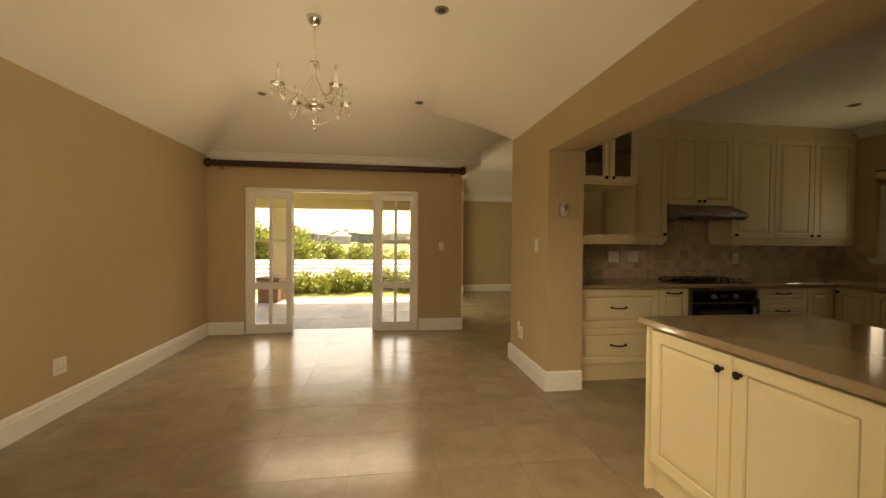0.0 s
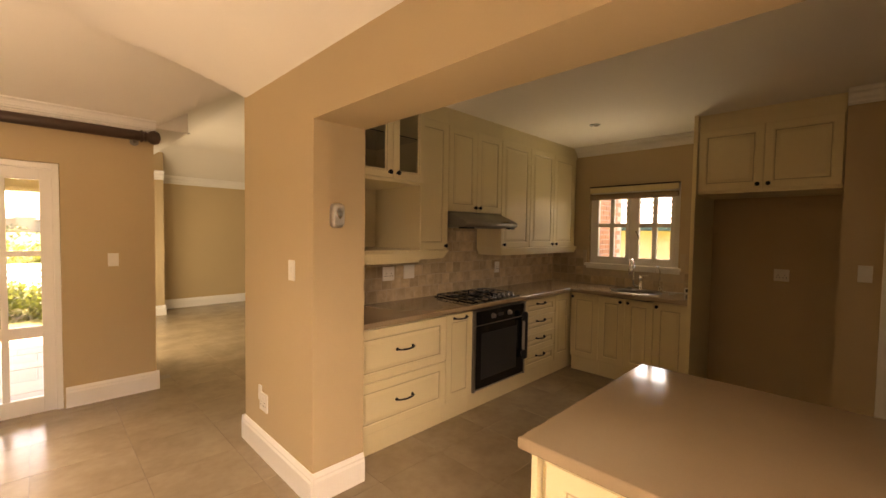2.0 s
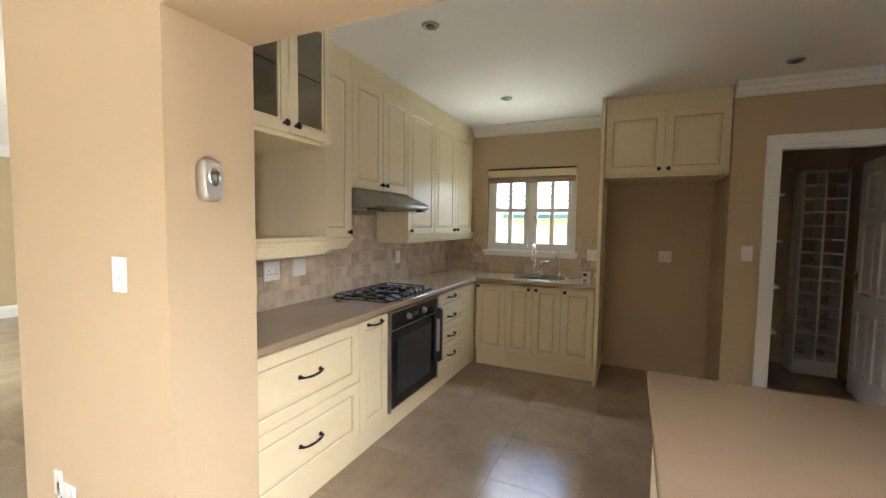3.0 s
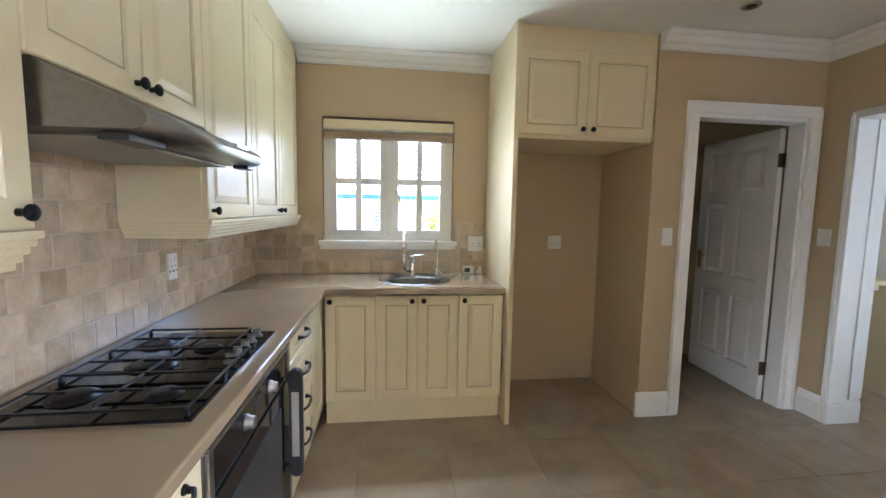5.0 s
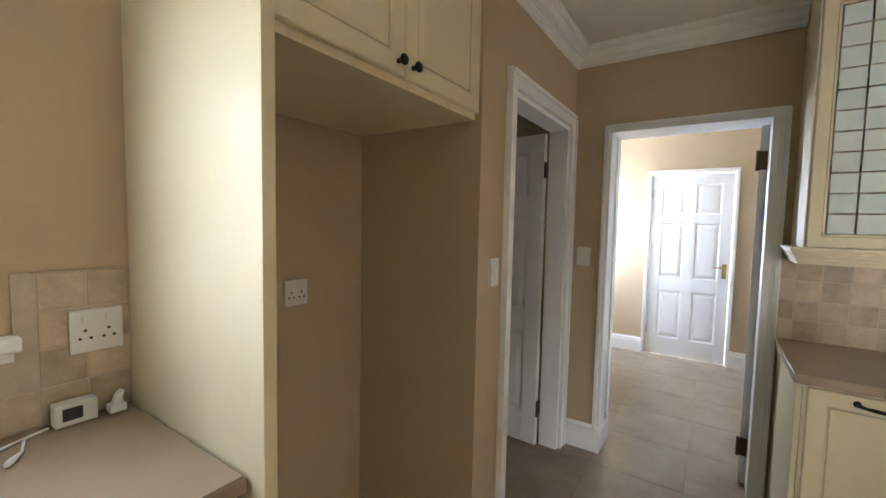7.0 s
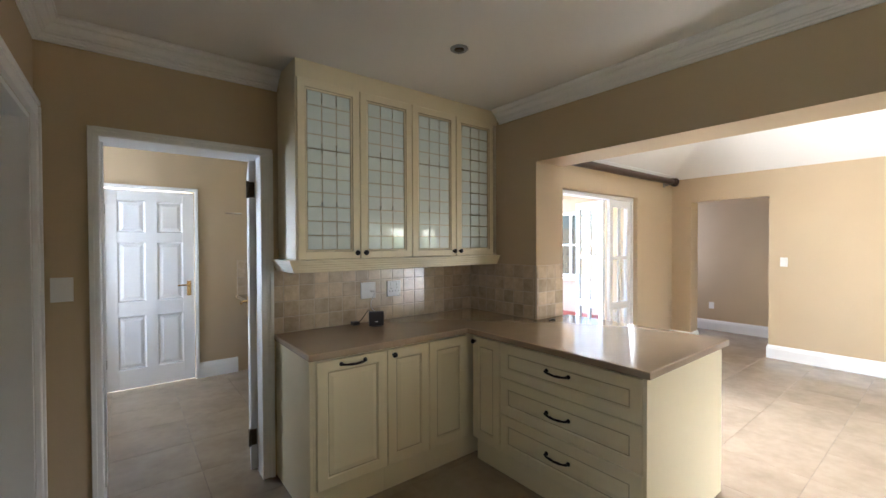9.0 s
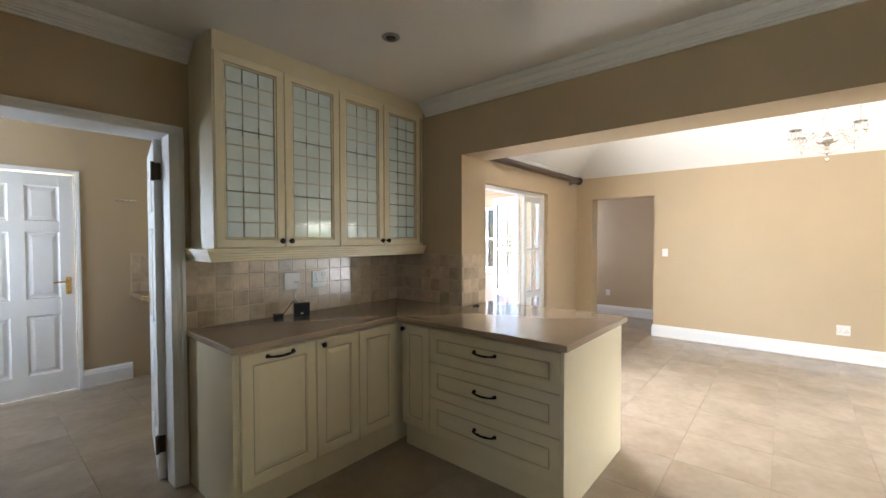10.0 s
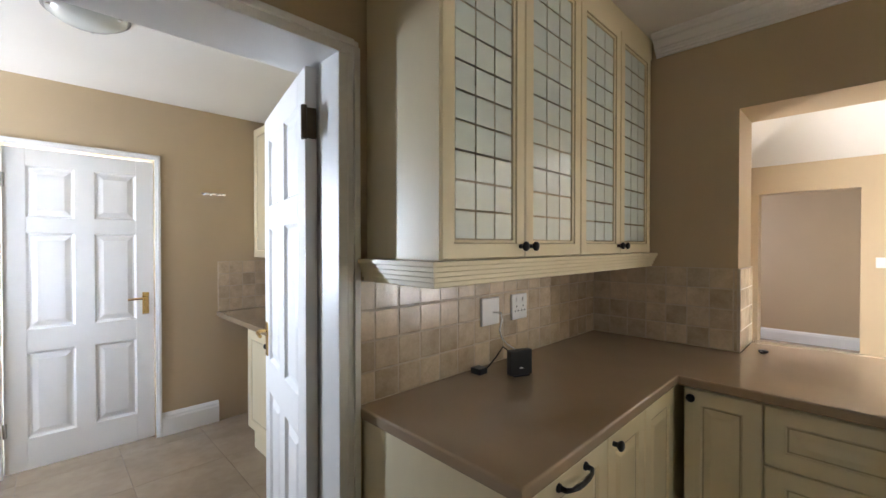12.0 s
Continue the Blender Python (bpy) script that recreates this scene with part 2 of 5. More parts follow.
def finish(name, bm, materials):
    bmesh.ops.recalc_face_normals(bm, faces=bm.faces)
    me = bpy.data.meshes.new(name)
    bm.to_mesh(me)
    bm.free()
    for m in materials if isinstance(materials, (list, tuple)) else [materials]:
        me.materials.append(m)
    return me


def part(name, bm, material, parent, label=""):
    ob = new(name, finish(name, bm, material))
    ob.parent = parent
    return tagged(ob, label) if label else ob


def solid(name, bm, material, label="", category="", group="", kind=""):
    return tagged(new(name, finish(name, bm, material)), label, category, group, kind)


def root(name, label, category, m=None, group="", kind=""):
    ob = new(name)
    ob.empty_display_size = 0.05
    if m is not None:
        ob.matrix_basis = m
    return tagged(ob, label, category, group, kind)


# ---- plan ----
W_X, N_Y, S_Y, N_END = -2.245, 6.14, 0.335, 1.275       # living room walls
P0, P1 = 1.555, 1.885                                # wall between living room and kitchen
OPEN0, OPEN1, SOFFIT = 1.08, 3.60, 2.12             # wide opening in it
COL_END, KN_Y, E_X = 4.62, 4.345, 5.35               # column end, kitchen north and east walls
KZ, LZ, SPRING = 2.59, 2.94, 2.445                   # ceilings
NOOK_X = 4.685                                       # wall with the pantry door
SB_Y, SW_X, SE_X, SZ = -2.195, 2.71, 5.40, 2.52      # scullery
TOP = 3.05


def wall(name, boxes, label="beige painted plaster wall", material="wall"):
    bm = bmesh.new()
    for b in boxes:
        bx(bm, *b)
    return solid(name, bm, M[material], label, "wall", kind="structure")


wall_west = wall("wall_west", [(W_X - 0.25, W_X, -0.6, 0.60, 0, TOP), (W_X - 0.25, W_X, 1.526, 6.39, 0, TOP), (W_X - 0.25, W_X, 0.60, 1.526, 2.10, TOP)])
wall_north = wall("wall_north", [(W_X, -1.76, N_Y, 6.39, 0, TOP), (0.635, N_END, N_Y, 6.39, 0, TOP), (-1.76, 0.635, N_Y, 6.39, 2.035, TOP)])
wall_south = wall("wall_south", [(W_X, -1.175, 0.09, S_Y, 0, TOP), (1.05, 3.625, 0.09, S_Y, 0, TOP), (4.465, 6.30, 0.09, S_Y, 0, TOP),
                                 (-1.175, 1.05, 0.09, S_Y, 2.115, TOP), (3.625, 4.465, 0.09, S_Y, 2.09, TOP)])
wall_between = wall("wall_between", [(P0, P1, S_Y, OPEN0, 0, TOP), (P0, P1, OPEN0, OPEN1, SOFFIT, TOP), (P0, P1, OPEN1, COL_END, 0, TOP)],
                    "beige plaster wall with a wide kitchen opening")
wall_kitchen_north = wall("wall_kitchen_north", [(P1, 6.1, KN_Y, COL_END, 0, TOP)])
wall_kitchen_east = wall("wall_kitchen_east", [(E_X, E_X + 0.24, 1.60, 2.84, 0, TOP), (E_X, E_X + 0.24, 3.845, KN_Y, 0, TOP), (E_X, E_X + 0.24, 2.84, 3.845, 0, 1.165),
                                               (E_X, E_X + 0.24, 2.84, 3.845, 2.10, TOP)])
wall_pantry_north = wall("wall_pantry_north", [(NOOK_X, 6.30, 1.48, 1.60, 0, TOP)])
wall_pantry_west = wall("wall_pantry_west", [(NOOK_X, NOOK_X + 0.12, 1.306, 1.48, 0, TOP), (NOOK_X, NOOK_X + 0.12, S_Y, 0.448, 0, TOP), (NOOK_X, NOOK_X + 0.12, 0.448, 1.306, 2.10, TOP)])
wall_pantry_east = wall("wall_pantry_east", [(6.30, 6.45, 0.09, 1.585, 0, TOP)])
wall_scullery_south = wall("wall_scullery_south", [(SW_X, 3.735, SB_Y - 0.2, SB_Y, 0, TOP), (4.52, SE_X, SB_Y - 0.2, SB_Y, 0, TOP), (3.735, 4.52, SB_Y - 0.2, SB_Y, 2.08, TOP)])
wall_scullery_west = wall("wall_scullery_west", [(SW_X - 0.2, SW_X, SB_Y - 0.2, 0.09, 0, TOP)])
wall_scullery_east = wall("wall_scullery_east", [(SE_X, SE_X + 0.2, SB_Y - 0.2, -2.15, 0, TOP), (SE_X, SE_X + 0.2, -1.55, 0.09, 0, TOP), (SE_X, SE_X + 0.2, -2.15, -1.55, 0, 0.95),
                                                 (SE_X, SE_X + 0.2, -2.15, -1.55, 2.1, TOP)])
wall_passage = wall("wall_passage", [(-3.85, -3.6, -0.6, 2.2, 0, TOP), (-3.6, W_X - 0.25, 2.0, 2.2, 0, TOP), (-3.6, W_X, -0.8, -0.6, 0, TOP)])
wall_family_west = wall("wall_family_west", [(1.05, N_END, 6.39, 7.0, 0, TOP), (1.05, N_END, 9.4, 10.0, 0, TOP), (1.05, N_END, 7.0, 9.4, 2.1, TOP), (1.05, 2.06, 10.0, 10.6, 0, TOP)])
wall_family_north = wall("wall_family_north", [(1.05, 6.3, 10.6, 10.85, 0, TOP)])
wall_family_east = wall("wall_family_east", [(6.1, 6.3, KN_Y, 10.6, 0, TOP)])


# ---- ceilings ----
def depth(x, y, r):
    return min(x - r[0], r[1] - x, y - r[2], r[3] - y)


def coved(name, x0, x1, y0, y1, rects, step, label):
    """A coved ceiling: it rises from the walls of the joined rooms to a flat middle."""
    xs = list(np.linspace(x0, x1, max(2, int(round((x1 - x0) / step)) + 1)))
    ys = list(np.linspace(y0, y1, max(2, int(round((y1 - y0) / step)) + 1)))
    bm = bmesh.new()
    grid = []
    for y in ys:
        row = []
        for x in xs:
            d = min(1.0, max(0.0, max(depth(x, y, r) for r in rects)) / 0.84)
            z = SPRING + (LZ - SPRING) * (d + 0.07 * math.sin(math.pi * d))
            row.append(bm.verts.new((x, y, min(z, LZ))))
        grid.append(row)
    for j in range(len(ys) - 1):
        for i in range(len(xs) - 1):
            f = bm.faces.new((grid[j][i], grid[j + 1][i], grid[j + 1][i + 1], grid[j][i + 1]))
            f.smooth = True
    return solid(name, bm, M["ceiling"], label, "ceiling", kind="structure")


ROOMS = [(W_X, P0, S_Y, N_Y), (W_X, 6.1, COL_END, N_Y), (N_END, 6.1, COL_END, 10.6)]
ceiling_living = coved("ceiling_living", W_X, P0, S_Y, N_Y, ROOMS, 0.06, "white coved plaster ceiling")
ceiling_family = coved("ceiling_family", P0, 6.1, COL_END, 10.6, ROOMS, 0.09, "white coved plaster ceiling")
bm = bmesh.new()
bx(bm, N_END, P0, N_Y, 10.6, SPRING, SPRING + 0.008)
bx(bm, N_END + 0.001, P0, N_Y + 0.002, N_Y + 0.02, SPRING + 0.009, LZ - 0.01)
solid("ceiling_family_edge", bm, M["ceiling"], "white plaster ceiling edge", "ceiling", kind="structure")
bm = bmesh.new()
bx(bm, P1, E_X, S_Y, KN_Y, KZ, KZ + 0.05)
solid("ceiling_kitchen", bm, M["ceiling"], "flat white plaster ceiling", "ceiling", kind="structure")
solid("ceiling_scullery", box(SW_X, SE_X, SB_Y, 0.09, SZ, SZ + 0.05), M["ceiling"], "flat white plaster ceiling", "ceiling", kind="structure")
solid("ceiling_pantry", box(NOOK_X + 0.12, 6.3, S_Y, 1.48, 2.5, 2.55), M["ceiling"], "flat white plaster ceiling", "ceiling", kind="structure")
solid("ceiling_passage", box(-3.6, W_X - 0.25, -0.6, 2.0, 2.5, 2.55), M["ceiling"], "flat white plaster ceiling", "ceiling", kind="structure")
# unseen slab, added above all the ceilings so that no sun leaks in
bm = bmesh.new()
bx(bm, -3.9, 6.5, SB_Y - 0.3, 10.9, TOP, TOP + 0.15)
solid("roof", bm, M["roof"], "unseen flat slab added over the house to keep the sun out", "roof", kind="structure")
bm = bmesh.new()
for r in ((-3.85, 6.45, 0.09, 6.39), (1.05, 6.45, 6.39, 10.85), (2.6, 6.45, SB_Y - 0.2, 0.09), (-3.85, -2.2, -0.7, 0.09)):
    bx(bm, r[0], r[1], r[2], r[3], -0.12, -0.0028)
solid("floor", bm, M["grout"], "beige porcelain tiled floor with thin joints", "floor", kind="structure")


# ---- trims ----
def profile_run(bm, profile, a, b, n):
    """A moulding from a to b (x, y) along a wall whose room side is n; profile: (out, z) pairs."""
    loops = []
    for p in (a, b):
        loops.append([(p[0] + n[0] * o, p[1] + n[1] * o, z) for o, z in profile])
    rings(bm, loops)
    for f in bm.faces:
        f.smooth = False


SKIRT = [(0, 0), (0.022, 0), (0.022, 0.125), (0.017, 0.140), (0.017, 0.150), (0.010, 0.163), (0.006, 0.172), (0, 0.172)]


def skirting(runs, name="baseboard"):
    for a, b, n in runs:
        bm = bmesh.new()
        profile_run(bm, SKIRT, a, b, n)
        solid(name, bm, M["trim"], "tall white moulded skirting board", "baseboard", kind="structure")


K = 0.022
skirting([
    ((W_X, 1.526), (W_X, N_Y), (1, 0)), ((W_X, S_Y), (W_X, 0.60), (1, 0)),
    ((W_X + K, N_Y), (-1.77, N_Y), (0, -1)), ((0.645, N_Y), (N_END + K, N_Y), (0, -1)), ((N_END, N_Y), (N_END, 6.39), (1, 0)),
    ((P0, OPEN1 - K), (P0, COL_END), (-1, 0)), ((P0, OPEN1), (P1, OPEN1), (0, -1)), ((P0, S_Y), (P0, OPEN0), (-1, 0)),
    ((P0 - K, COL_END), (6.1, COL_END), (0, 1)),
    ((W_X + K, S_Y), (-1.175, S_Y), (0, 1)), ((1.05, S_Y), (P0 - K, S_Y), (0, 1)),
    ((W_X, 1.526), (W_X - 0.25, 1.526), (0, -1)), ((W_X, 0.60), (W_X - 0.25, 0.60), (0, 1)),
    ((-3.6, -0.6), (-3.6, 2.0), (1, 0)),
    ((NOOK_X, 1.381), (NOOK_X, 1.60 + K), (-1, 0)), ((NOOK_X - K, S_Y), (4.465, S_Y), (0, 1)), ((4.465, S_Y + K), (4.465, 0.09), (-1, 0)),
    ((3.605, S_Y), (3.62, S_Y), (0, 1)),
    ((3.31, SB_Y), (3.70, SB_Y), (0, 1)), ((4.555, SB_Y), (SE_X, SB_Y), (0, 1)),
    ((N_END, 10.0), (2.06 + K, 10.0), (0, -1)), ((2.06, 10.0), (2.06, 10.6), (1, 0)), ((2.06 + K, 10.6), (6.1, 10.6), (0, -1)),
])


def cornice(runs, z, drop, out):
    prof = [(0, z), (out, z), (out, z - drop * 0.13), (out * 0.93, z - drop * 0.13), (out * 0.90, z - drop * 0.20), (out * 0.80, z - drop * 0.26), (out * 0.80, z - drop * 0.33),
            (out * 0.70, z - drop * 0.35), (out * 0.58, z - drop * 0.42), (out * 0.50, z - drop * 0.53), (out * 0.47, z - drop * 0.64), (out * 0.38, z - drop * 0.65),
            (out * 0.37, z - drop * 0.74), (out * 0.27, z - drop * 0.78), (out * 0.24, z - drop * 0.87), (out * 0.15, z - drop * 0.88), (out * 0.14, z - drop), (0, z - drop)]
    for a, b, n in runs:
        bm = bmesh.new()
        profile_run(bm, prof, a, b, n)
        solid("cornice", bm, M["trim"], "white moulded plaster cornice", "cornice", kind="structure")


cornice([((E_X, 2.57), (E_X, 4.015), (-1, 0)), ((NOOK_X, S_Y), (NOOK_X, 1.60), (-1, 0)), ((NOOK_X, S_Y), (3.565, S_Y), (0, 1)),
         ((P1, 0.70), (P1, 3.745), (1, 0))], KZ, 0.105, 0.10)
cornice([((W_X, N_Y), (N_END + 0.015, N_Y), (0, -1)), ((W_X, S_Y), (P0, S_Y), (0, 1))], 2.535, 0.15, 0.09)
cornice([((2.06, 10.6), (6.1, 10.6), (0, -1)), ((N_END, 10.0), (2.06, 10.0), (0, -1))], 2.50, 0.15, 0.10)


def architrave(name, x0, x1, top, at, turn, width=0.075, deep=0.022, label="white moulded timber door architrave"):
    """A door surround on one wall face: two legs and a head, with a stepped moulding. Local x runs along the wall, -y is the room."""
    r = root(name, label, "door frame", pose(*at, 0, 0, turn), kind="structure")
    for nm, a, b, z0, z1 in (("jamb", x0 - width, x0, 0, top), ("jamb", x1, x1 + width, 0, top), ("head", x0 - width, x1 + width, top, top + width)):
        bm = bmesh.new()
        bx(bm, a, b, -deep, 0, z0, z1, 0.004)
        if nm == "jamb":
            side = (a, a + 0.022) if a < x0 - 0.01 else (b - 0.022, b)
            bx(bm, side[0], side[1], -deep - 0.010, -deep + 0.001, z0, z1 + (width - 0.022), 0.004)
        else:
            bx(bm, a + 0.022, b - 0.022, -deep - 0.010, -deep + 0.001, z1 - 0.022, z1, 0.004)
        part(nm, bm, M["trim"], r)
    return r


def panel_door_leaf(r, w, h, t=0.04, material="trim"):
    """A six-panel moulded leaf under r: local x from 0 to w, y from 0 to t."""
    st, mid = 0.105, 0.10
    pw = (w - 2 * st - mid) / 2
    rows = [(0.20, 0.20 + 0.55), (0.90, 0.90 + 0.62), (1.62, h - 0.11)]
    cols = [(st, st + pw), (st + pw + mid, w - st)]
    bm = bmesh.new()
    xs = [0, st, st + pw, st + pw + mid, w - st, w]
    bx(bm, 0, st, 0, t, 0, h, 0.003)
    bx(bm, w - st, w, 0, t, 0, h, 0.003)
    zs = [0] + [v for row in rows for v in row] + [h]
    for i in range(0, len(zs), 2):
        bx(bm, st, w - st, 0, t, zs[i], zs[i + 1])
    for z0, z1 in rows:
        bx(bm, st + pw, st + pw + mid, 0, t, z0, z1)
    leaf = part("leaf", bm, M[material], r)
    for z0, z1 in rows:
        for x0, x1 in cols:
            bm = bmesh.new()
            for s, y in ((1, 0.0), (-1, t)):
                loops = [rect(x0, x1, z0, z1, y + s * 0.001), rect(x0 + 0.012, x1 - 0.012, z0 + 0.012, z1 - 0.012, y + s * 0.013),
                         rect(x0 + 0.022, x1 - 0.022, z0 + 0.022, z1 - 0.022, y + s * 0.013), rect(x0 + 0.05, x1 - 0.05, z0 + 0.05, z1 - 0.05, y + s * 0.003)]
                rings(bm, loops, cap_start=False)
            part("panel", bm, M[material], leaf)
    return leaf


def hinge(leaf, x, y, z):
    bm = bmesh.new()
    bx(bm, x, x + 0.014, y - 0.003, y, z - 0.045, z + 0.045, 0.001)
    lathe(bm, [(0.007, z - 0.045), (0.007, z + 0.045)], (x, y - 0.006, 0), seg=10)
    part("hinge", bm, M["silver"], leaf, "small grey butt hinge")


def lever(leaf, x, z, t, sign):
    for y, s in ((0, -1), (t, 1)):
        bm = bmesh.new()
        bx(bm, x - 0.02, x + 0.02, min(y, y + s * 0.006), max(y, y + s * 0.006), z - 0.09, z + 0.07, 0.002)
        tube(bm, [(x, y, z + 0.03), (x, y + s * 0.04, z + 0.03), (x + sign * 0.03, y + s * 0.05, z + 0.03), (x + sign * 0.11, y + s * 0.05, z + 0.027)], 0.008)
        part("door_handle", bm, M["brass"], leaf, "brass lever handle on a backplate")


# scullery outer door, shut
architrave("door_frame_outer", 0, 0.785, 2.08, (4.52, SB_Y, 0), 180, width=0.035, deep=0.012)
d = root("door_1", "white six-panel door with a brass lever, shut", "door", pose(4.515, SB_Y - 0.03, 0.006, 0, 0, 180), kind="structure")
leaf = panel_door_leaf(d, 0.775, 2.06)
lever(leaf, 0.725, 1.02, 0.04, -1)
for z in (0.28, 1.85):
    hinge(leaf, 0.0, -0.002, z)
# pantry door, open inwards
architrave("door_frame_pantry", 0, 0.858, 2.10, (NOOK_X, 1.306, 0), -90)
lining = root("door_lining_pantry", "white painted door lining", "door frame", pose(0, 0, 0), kind="structure")
part("jamb", box(NOOK_X + 0.0, NOOK_X + 0.12, 1.281, 1.306, 0, 2.10), M["trim"], lining)
part("jamb", box(NOOK_X + 0.0, NOOK_X + 0.12, 0.448, 0.473, 0, 2.10), M["trim"], lining)
part("head", box(NOOK_X + 0.0, NOOK_X + 0.12, 0.473, 1.281, 2.075, 2.10), M["trim"], lining)
d = root("door_2", "white six-panel door standing open into a dark pantry", "door", pose(4.815, 0.48, 0.008, 0, 0, -4), kind="structure")
leaf = panel_door_leaf(d, 0.80, 2.05)
lever(leaf, 0.75, 1.02, 0.04, -1)
for z in (0.25, 1.82):
    bm = bmesh.new()
    bx(bm, -0.012, -0.002, -0.004, 0.034, z - 0.05, z + 0.05, 0.001)
    lathe(bm, [(0.009, z - 0.05), (0.009, z + 0.05)], (-0.012, 0.042, 0), seg=10)
    part("hinge", bm, M["bronze"], leaf, "dark bronze butt hinge")
# scullery door, open inwards against the cupboards
lining = root("door_lining_scullery", "white painted door lining", "door frame", pose(0, 0, 0), kind="structure")
part("jamb", box(3.626, 3.67, 0.216, S_Y + 0.012, 0, 2.058, 0.004), M["trim"], lining)
part("jamb", box(3.626, 3.636, 0.085, 0.2155, 0, 2.058, 0.002), M["trim"], lining)
part("jamb", box(4.448, 4.464, 0.085, S_Y + 0.012, 0.172, 2.058, 0.003), M["trim"], lining)
part("head", box(3.626, 4.464, 0.085, S_Y + 0.012, 2.059, 2.089, 0.004), M["trim"], lining)
part("stop", box(4.437, 4.4475, 0.13, 0.20, 0.172, 2.058, 0.002), M["trim"], lining)
architrave("door_frame_scullery", 0.015, 0.825, 2.064, (4.465, S_Y, 0), 180, width=0.043, deep=0.014)
d = root("door_3", "white six-panel door standing wide open", "door", pose(3.666, 0.197, 0.008, 0, 0, -101.5), kind="structure")
leaf = panel_door_leaf(d, 0.755, 2.042)
lever(leaf, 0.70, 1.0, 0.04, -1)
for z in (0.22, 1.85):
    bm = bmesh.new()
    bx(bm, -0.010, 0.03, 0.040, 0.044, z - 0.05, z + 0.05, 0.001)
    bx(bm, -0.014, -0.002, 0.005, 0.04, z - 0.05, z + 0.05, 0.001)
    lathe(bm, [(0.010, z - 0.055), (0.010, z + 0.055)], (-0.012, 0.046, 0), seg=10)
    part("hinge", bm, M["bronze"], leaf, "dark bronze butt hinge")


# ---- glazed doors ----
def glazed_leaf(parent, w, h, x=0.0, y=0.0, t=0.045, name="leaf"):
    """A white glazed leaf, two panes wide: two tall rows, a mid rail and a low row."""
    st = 0.075
    bm = bmesh.new()
    z_low, z_mid, z_bar, z_top = 0.13, 0.62, 0.80, 1.30
    bx(bm, x, x + st, y, y + t, 0, h, 0.004)
    bx(bm, x + w - st, x + w, y, y + t, 0, h, 0.004)
    for z0, z1 in ((0, z_low), (z_mid, z_bar - 0.09), (h - 0.09, h)):
        bx(bm, x + st, x + w - st, y, y + t, z0, z1, 0.003)
    leaf = part(name, bm, M["trim"], parent)
    cx = x + w / 2
    rows = [(z_low, z_mid), (z_bar - 0.09, z_top - 0.020), (z_top + 0.020, h - 0.09)]
    for z0, z1 in rows:
        part("glazing_bar", box(cx - 0.021, cx + 0.021, y + 0.006, y + t - 0.006, z0, z1, 0.004), M["trim"], leaf)
    part("glazing_bar", box(x + st, x + w - st, y + 0.006, y + t - 0.006, z_top - 0.020, z_top + 0.020, 0.004), M["trim"], leaf)
    for z0, z1 in rows:
        for a, b in ((x + st, cx - 0.021), (cx + 0.021, x + w - st)):
            p = part("pane", box(a, b, y + t / 2 - 0.002, y + t / 2 + 0.002, z0, z1), M["glass"], leaf)
            p.visible_shadow = False
    return leaf


def french_door(name, label, at, turn, w, side, h, angle):
    """Fixed side lights and two middle leaves that stand open to the outside (local +y)."""
    r = root(name, label, "door", pose(*at, 0, 0, turn), kind="structure")
    bm = bmesh.new()
    bx(bm, 0, 0.04, -0.02, 0.10, 0, h, 0.004)
    bx(bm, w - 0.04, w, -0.02, 0.10, 0, h, 0.004)
    bx(bm, 0.04, w - 0.04, -0.02, 0.10, h - 0.045, h, 0.004)
    part("frame", bm, M["trim"], r)
    glazed_leaf(r, side - 0.04, h - 0.05, 0.04, 0.0, name="side_light")
    glazed_leaf(r, side - 0.04, h - 0.05, w - side, 0.0, name="side_light")
    mid = (w - 2 * side) / 2
    for x, a in ((side + 0.002, angle), (w - side - 0.002, 180 - angle)):
        leaf = glazed_leaf(r, mid, h - 0.06, name="swing_leaf")
        leaf.matrix_basis = pose(x, 0.06, 0.005, 0, 0, a)
        bm = bmesh.new()
        bx(bm, mid - 0.055, mid - 0.025, -0.008, 0, 0.92, 1.12, 0.002)
        tube(bm, [(mid - 0.04, 0, 1.02), (mid - 0.04, -0.045, 1.02), (mid - 0.14, -0.05, 1.02)], 0.008)
        part("door_handle", bm, M["steel"], leaf, "steel lever handle")
    return r


french_door("door_4", "white glazed garden door, middle leaves open", (-1.755, 6.16, 0.0), 0, 2.385, 0.61, 2.03, 100)
french_door("door_5", "white glazed courtyard door, middle leaves open", (1.045, 0.26, 0.0), 180, 2.215, 0.57, 2.11, 108)
# glazed sliding door of the far room, shut
d = root("door_6", "white glazed sliding door, shut", "door", pose(1.20, 7.0, 0.0, 0, 0, 90), kind="structure")
for i in range(4):
    glazed_leaf(d, 0.60, 2.09, i * 0.60, 0.02)

# ---- kitchen window ----
WY0, WY1, WZ0, WZ1 = 2.84, 3.845, 1.165, 2.10
win = root("window_1", "white timber casement window, eight panes", "window", pose(E_X + 0.05, WY1, WZ0, 0, 0, -90), kind="structure")
ww, wh = WY1 - WY0, WZ1 - WZ0
bm = bmesh.new()
bx(bm, 0, 0.055, 0, 0.08, 0, wh, 0.004)
bx(bm, ww - 0.055, ww, 0, 0.08, 0, wh, 0.004)
bx(bm, 0.055, ww - 0.055, 0, 0.08, wh - 0.05, wh, 0.004)
bx(bm, 0.055, ww - 0.055, 0, 0.08, 0, 0.05, 0.004)
bx(bm, ww / 2 - 0.028, ww / 2 + 0.028, 0, 0.08, 0.05, wh - 0.05, 0.004)
part("window_frame", bm, M["trim"], win)
